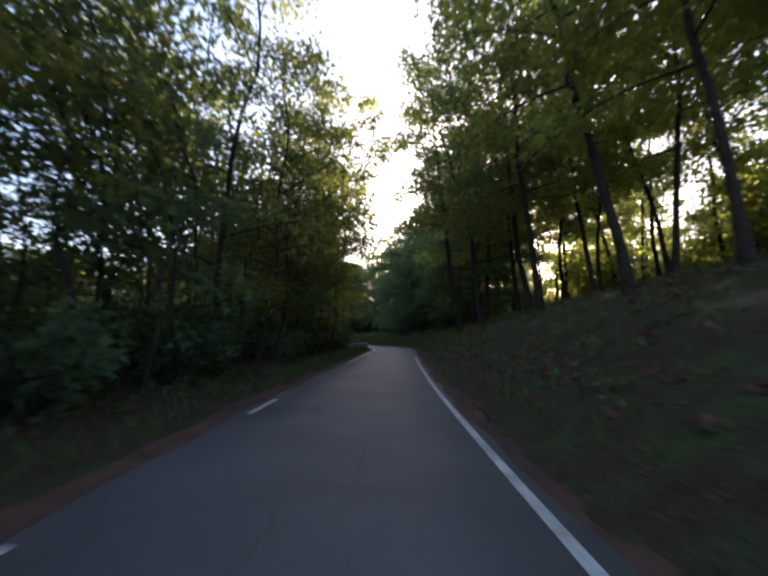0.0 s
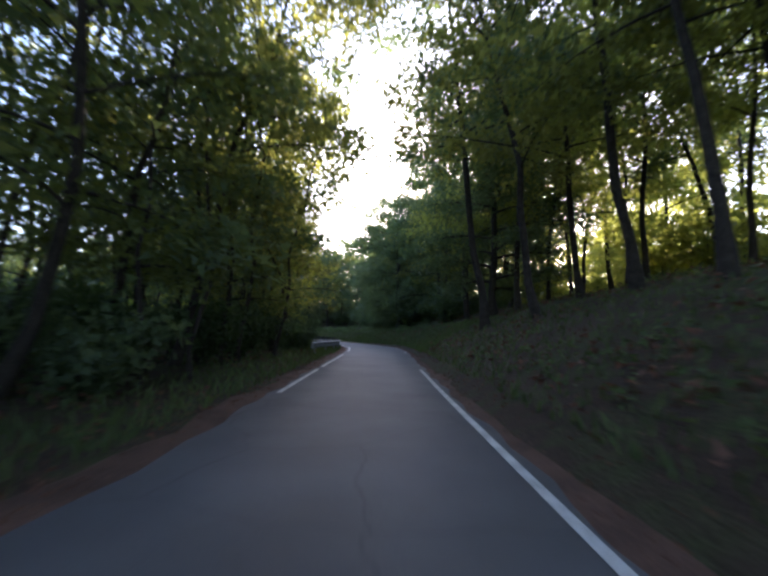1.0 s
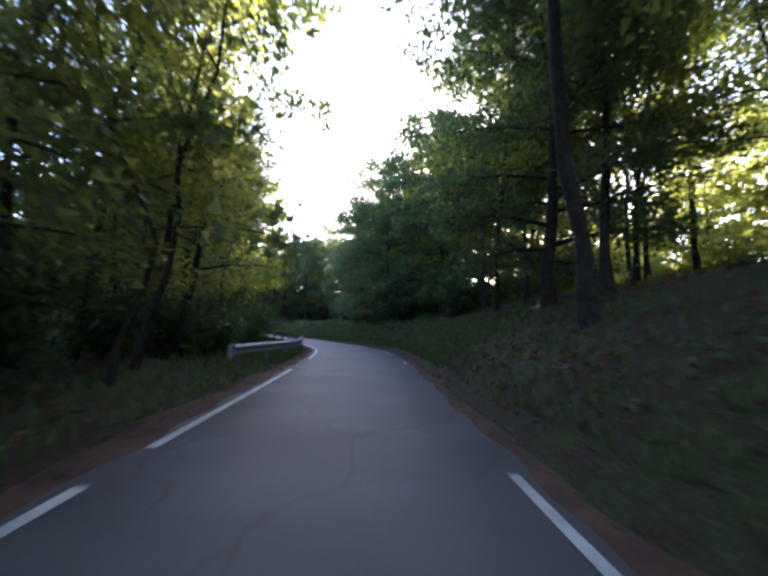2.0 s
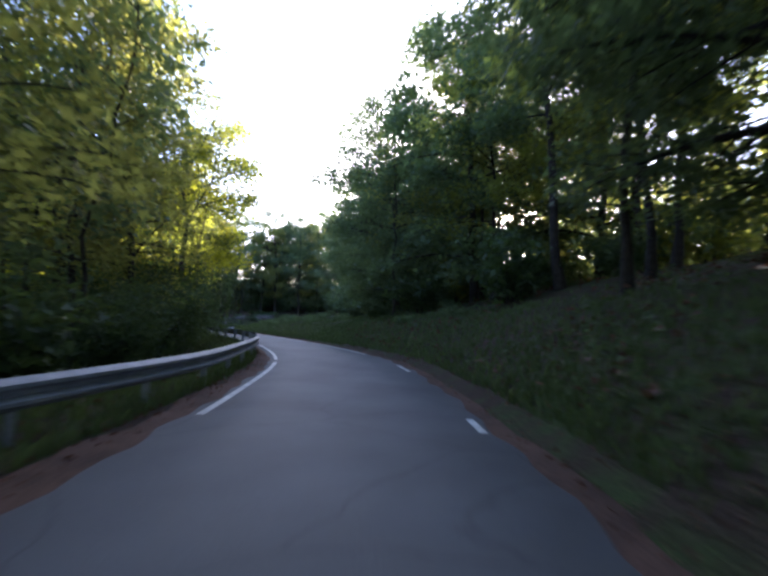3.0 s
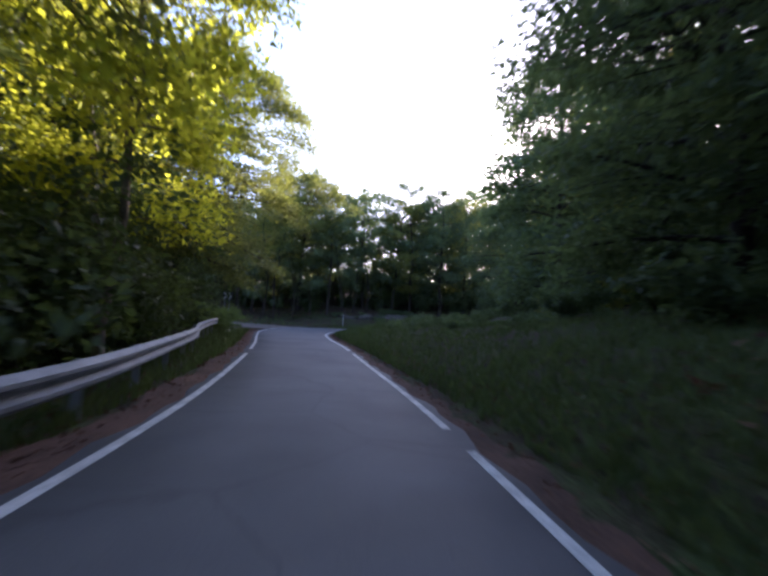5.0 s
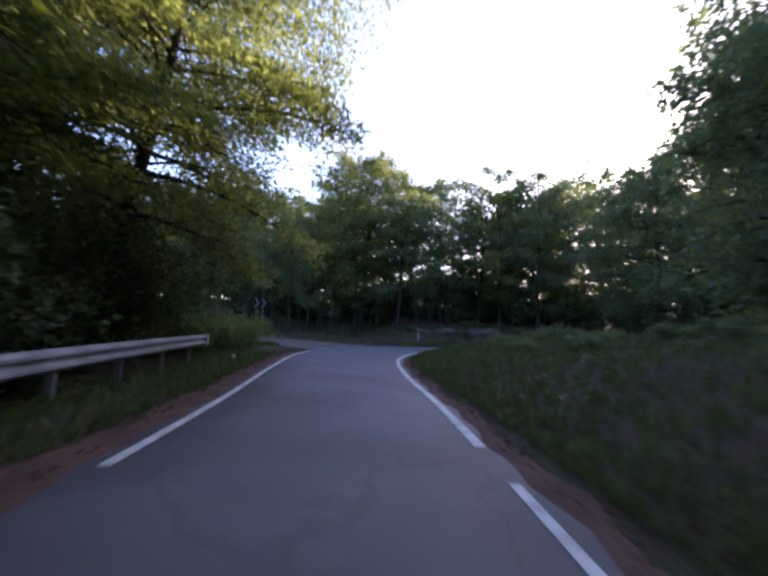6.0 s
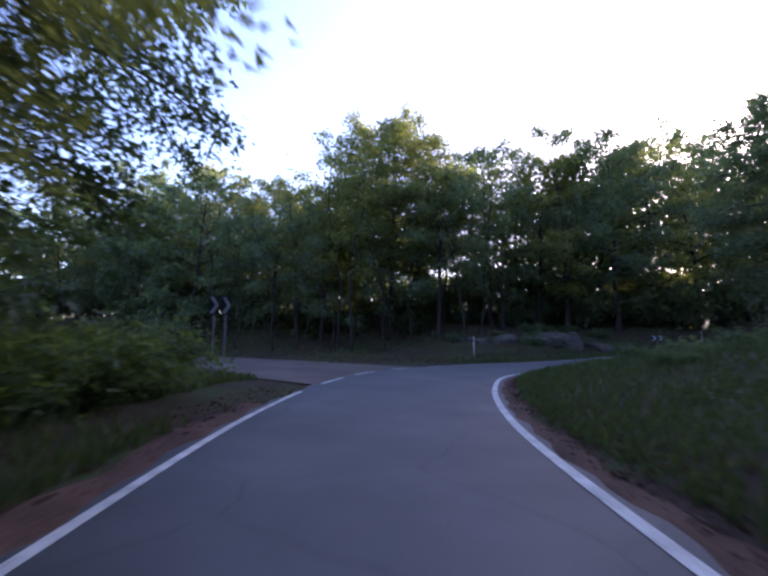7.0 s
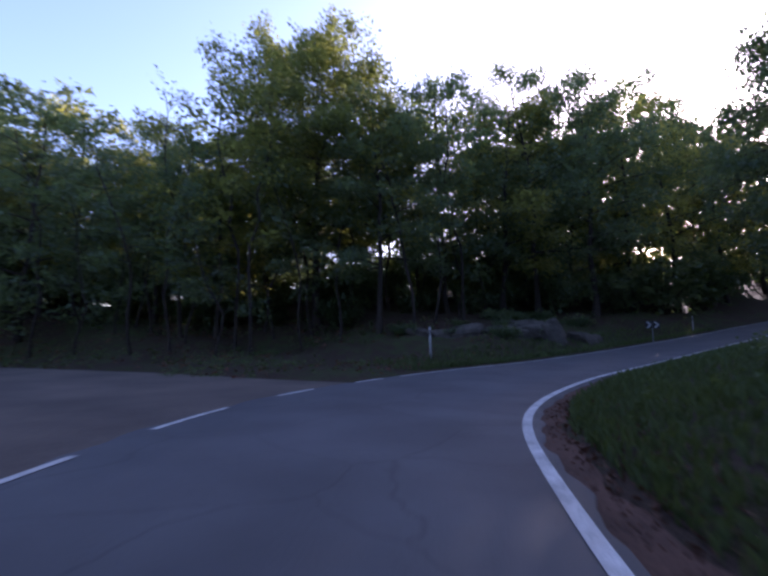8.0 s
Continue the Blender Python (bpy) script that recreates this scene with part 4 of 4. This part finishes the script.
def build_rail():
    root = tagged(new("guard_rail"), "weathered galvanised steel guard rail along the outer verge", "guard rail")
    tan = np.gradient(RAIL, axis=0)
    tan /= np.linalg.norm(tan, axis=1)[:, None]
    out = np.stack([tan[:, 1], -tan[:, 0]], 1)
    way = np.concatenate([[0], np.cumsum(np.linalg.norm(np.diff(RAIL, axis=0), axis=1))])
    tops = 0.65 + 0.11 * np.clip((RAIL[:, 1] - 57.0) / 13.0, 0, 1)      # it climbs towards its end
    prof = [(0.0, 0.0), (0.03, -0.02), (0.08, -0.055), (0.08, -0.095), (0.005, -0.135), (0.005, -0.175), (0.08, -0.215), (0.08, -0.255), (0.03, -0.29), (0.0, -0.31)]
    prof = prof + [(o - 0.006, z) for o, z in prof[::-1]]
    n = len(prof)

    def at(s):
        p = np.array([np.interp(s, way, RAIL[:, j]) for j in range(2)])
        o = np.array([np.interp(s, way, out[:, j]) for j in range(2)])
        return p, o / np.linalg.norm(o), float(np.interp(s, way, tops))

    length, seg = way[-1], 4.0
    s0 = 0.0
    while s0 < length - 0.3:
        s1 = min(s0 + seg, length)
        v, f = [], []
        ss = np.linspace(s0 - (0.12 if s0 else 0), s1, 9)
        lap = 0.004 * (int(s0 / seg) % 2)
        for s in ss:
            p, o, top = at(s)
            v += [(p[0] + o[0] * (a + lap), p[1] + o[1] * (a + lap), top + z) for a, z in prof]
        for i in range(8):
            f += [(i * n + j, i * n + (j + 1) % n, (i + 1) * n + (j + 1) % n, (i + 1) * n + j) for j in range(n)]
        f += [tuple(range(n))[::-1], tuple(range(8 * n, 9 * n))]
        part("beam", solid("beam", v, f, STEEL), root)
        s0 = s1
    for s in np.arange(0.6, length, 2.0):
        p, o, top = at(s)
        c = p - o * 0.09
        g = float(ground_height(c[0], c[1])[0])
        hgt = top - 0.02 - g + 0.35
        part("post", bm_mesh("post", block((0.10, 0.06, hgt), 0.008, (c[0], c[1], top - 0.02 - hgt / 2), math.atan2(o[1], o[0])), STEEL), root)
        c2 = p - o * 0.02
        part("spacer", bm_mesh("spacer", block((0.05, 0.09, 0.2), 0.006, (c2[0], c2[1], top - 0.155), math.atan2(o[1], o[0])), STEEL), root)
    for s, sgn in ((0.0, -1), (length, 1)):
        p, o, top = at(s)
        t2 = np.array([-o[1], o[0]]) * sgn
        c = p + t2 * 0.12 + o * 0.035
        part("end_plate", bm_mesh("end_plate", block((0.09, 0.3, 0.34), 0.03, (c[0], c[1], top - 0.155), math.atan2(o[1], o[0])), STEEL), root, "rounded end piece")


build_rail()


# ---- signs and marker posts ----
def chevron(w, h, thick):
    """A right-pointing chevron, flat in the x-z plane, facing -y."""
    a, b = 0.5 * w, 0.5 * h
    k = 0.42 * w
    pts = [(-a, b), (-a + k, b), (a, 0), (-a + k, -b), (-a, -b), (a - k, 0)]
    bm = bmesh.new()
    front = [bm.verts.new((x, -thick, z)) for x, z in pts]
    back = [bm.verts.new((x, 0, z)) for x, z in pts]
    for quad in ((0, 5, 2, 1), (5, 4, 3, 2)):
        bm.faces.new([front[i] for i in quad])
        bm.faces.new([back[i] for i in quad[::-1]])
    for i in range(6):
        j = (i + 1) % 6
        bm.faces.new((front[i], front[j], back[j], back[i]))
    bmesh.ops.recalc_face_normals(bm, faces=bm.faces)
    return bm


def chevron_board(x, y, z_mid, boards, bw, bh, posts, turn, label):
    root = new("chevron_sign")
    g = float(ground_height(x, y)[0])
    root.matrix_basis = pose(x, y, g, 0, 0, turn)
    zc = z_mid - g
    for i in range(boards):
        ox = (i - (boards - 1) / 2) * (bw + 0.012)
        b = part("board", bm_mesh("board", block((bw, 0.025, bh), 0.006, (ox, 0, zc)), BLACK), root, "black board")
        bm = chevron(bw * 0.78, bh * 0.84, 0.004)
        bmesh.ops.translate(bm, verts=bm.verts, vec=(ox, -0.0135, zc))
        part("chevron", bm_mesh("chevron", bm, WHITE), b, "white chevron")
    for ox in posts:
        v, f = tube(np.array([(ox, 0.045, -0.3), (ox, 0.045, zc * 0.5), (ox, 0.045, zc + bh * 0.42)]), [0.03, 0.03, 0.03], 10)
        part("post", solid("post", v, f, STEEL, True), root, "grey steel post")
    return tagged(root, label, "road sign")


chevron_board(-20.85, 82.4, 2.28, 2, 0.35, 0.62, (-0.17, 0.17), 44, "black chevron board with white arrows on two grey posts")
chevron_board(-6.2, 111.2, 1.55, 2, 0.42, 0.44, (0.0,), 14, "small black chevron board with white arrows on one post")


def marker_post(x, y, tall, turn):
    """A slim white roadside post with a dark band and a reflector."""
    root = tagged(new("marker_post"), "slim grimy white roadside marker post with a dark band", "marker post", "marker posts")
    root.matrix_basis = pose(x, y, float(ground_height(x, y)[0]), 1.5, -1, turn)
    part("post", bm_mesh("post", block((0.085, 0.05, tall + 0.3), 0.016, (0, 0, tall / 2 - 0.15)), POST_WHITE, True), root)
    part("band", bm_mesh("band", block((0.089, 0.054, 0.2), 0.016, (0, 0, tall - 0.22)), BLACK), root, "dark band")
    part("reflector", bm_mesh("reflector", block((0.05, 0.012, 0.14), 0.004, (0, -0.034, tall - 0.22)), REFLECT), root, "small reflector")


marker_post(-16.9, 98.4, 1.4, 8)
marker_post(-2.4, 114.9 + 2.2, 1.1, 14)


# ---- rocks ----
def rock(x, y, sx, sy, sz, sink, seed, turn=35.0):
    """A ledge of rock: a lump cut by a few flat joints."""
    r = np.random.default_rng(seed)
    bm = bmesh.new()
    bmesh.ops.create_icosphere(bm, subdivisions=4, radius=1.0)
    ph = Vector(r.uniform(0, 20, 3))
    cuts = [(Vector((math.cos(a) * math.cos(e), math.sin(a) * math.cos(e), math.sin(e))), r.uniform(0.5, 0.85)) for a, e in zip(r.uniform(0, 6.28, 11), r.uniform(-0.3, 1.3, 11))]
    for v in bm.verts:
        p = v.co.copy()
        for n, d in cuts:
            over = p.dot(n) - d
            if over > 0:
                p -= n * over * 0.92
        q = p + ph
        p *= 0.95 + 0.13 * noise.fractal(q * 1.6, 0.9, 2.1, 4)
        step = 0.2
        p.z = p.z * 0.5 + (math.floor(p.z / step) + 0.5) * step * 0.5 + 0.04 * noise.noise(q * 5)
        v.co = p
    bmesh.ops.scale(bm, vec=(sx * 1.25, sy * 1.25, sz * 1.25), verts=bm.verts)
    ob = new("rock", bm_mesh("rock", bm, ROCK, False))
    ob.matrix_basis = pose(x, y, float(ground_height(x, y)[0]) + sz * sink, r.uniform(-6, 6), r.uniform(-6, 6), turn + r.uniform(-14, 14))
    return tagged(ob, "brown-grey rock outcrop in the bank", "rock", "rocks in the bank")


for i, (x, y, sx, sy, sz, sink) in enumerate(((-16.6, 104.2, 2.1, 0.7, 0.42, 0.05), (-12.0, 107.6, 0.7, 0.7, 1.25, 0.1), (-14.4, 106.0, 1.9, 0.8, 0.5, 0.1),
                                             (-10.4, 109.6, 1.3, 0.8, 0.6, 0.0), (-18.4, 103.2, 1.0, 0.6, 0.3, 0.0), (-13.6, 107.4, 1.5, 0.8, 0.7, 0.1))):
    rock(x, y, sx, sy, sz, sink, 40 + i)
stone = rock(-15.0, 74.05, 0.18, 0.12, 0.10, 0.45, 60)
stone.data.materials[0] = PALE_STONE
tagged(stone, "small pale stone lying in the grass", "stone")
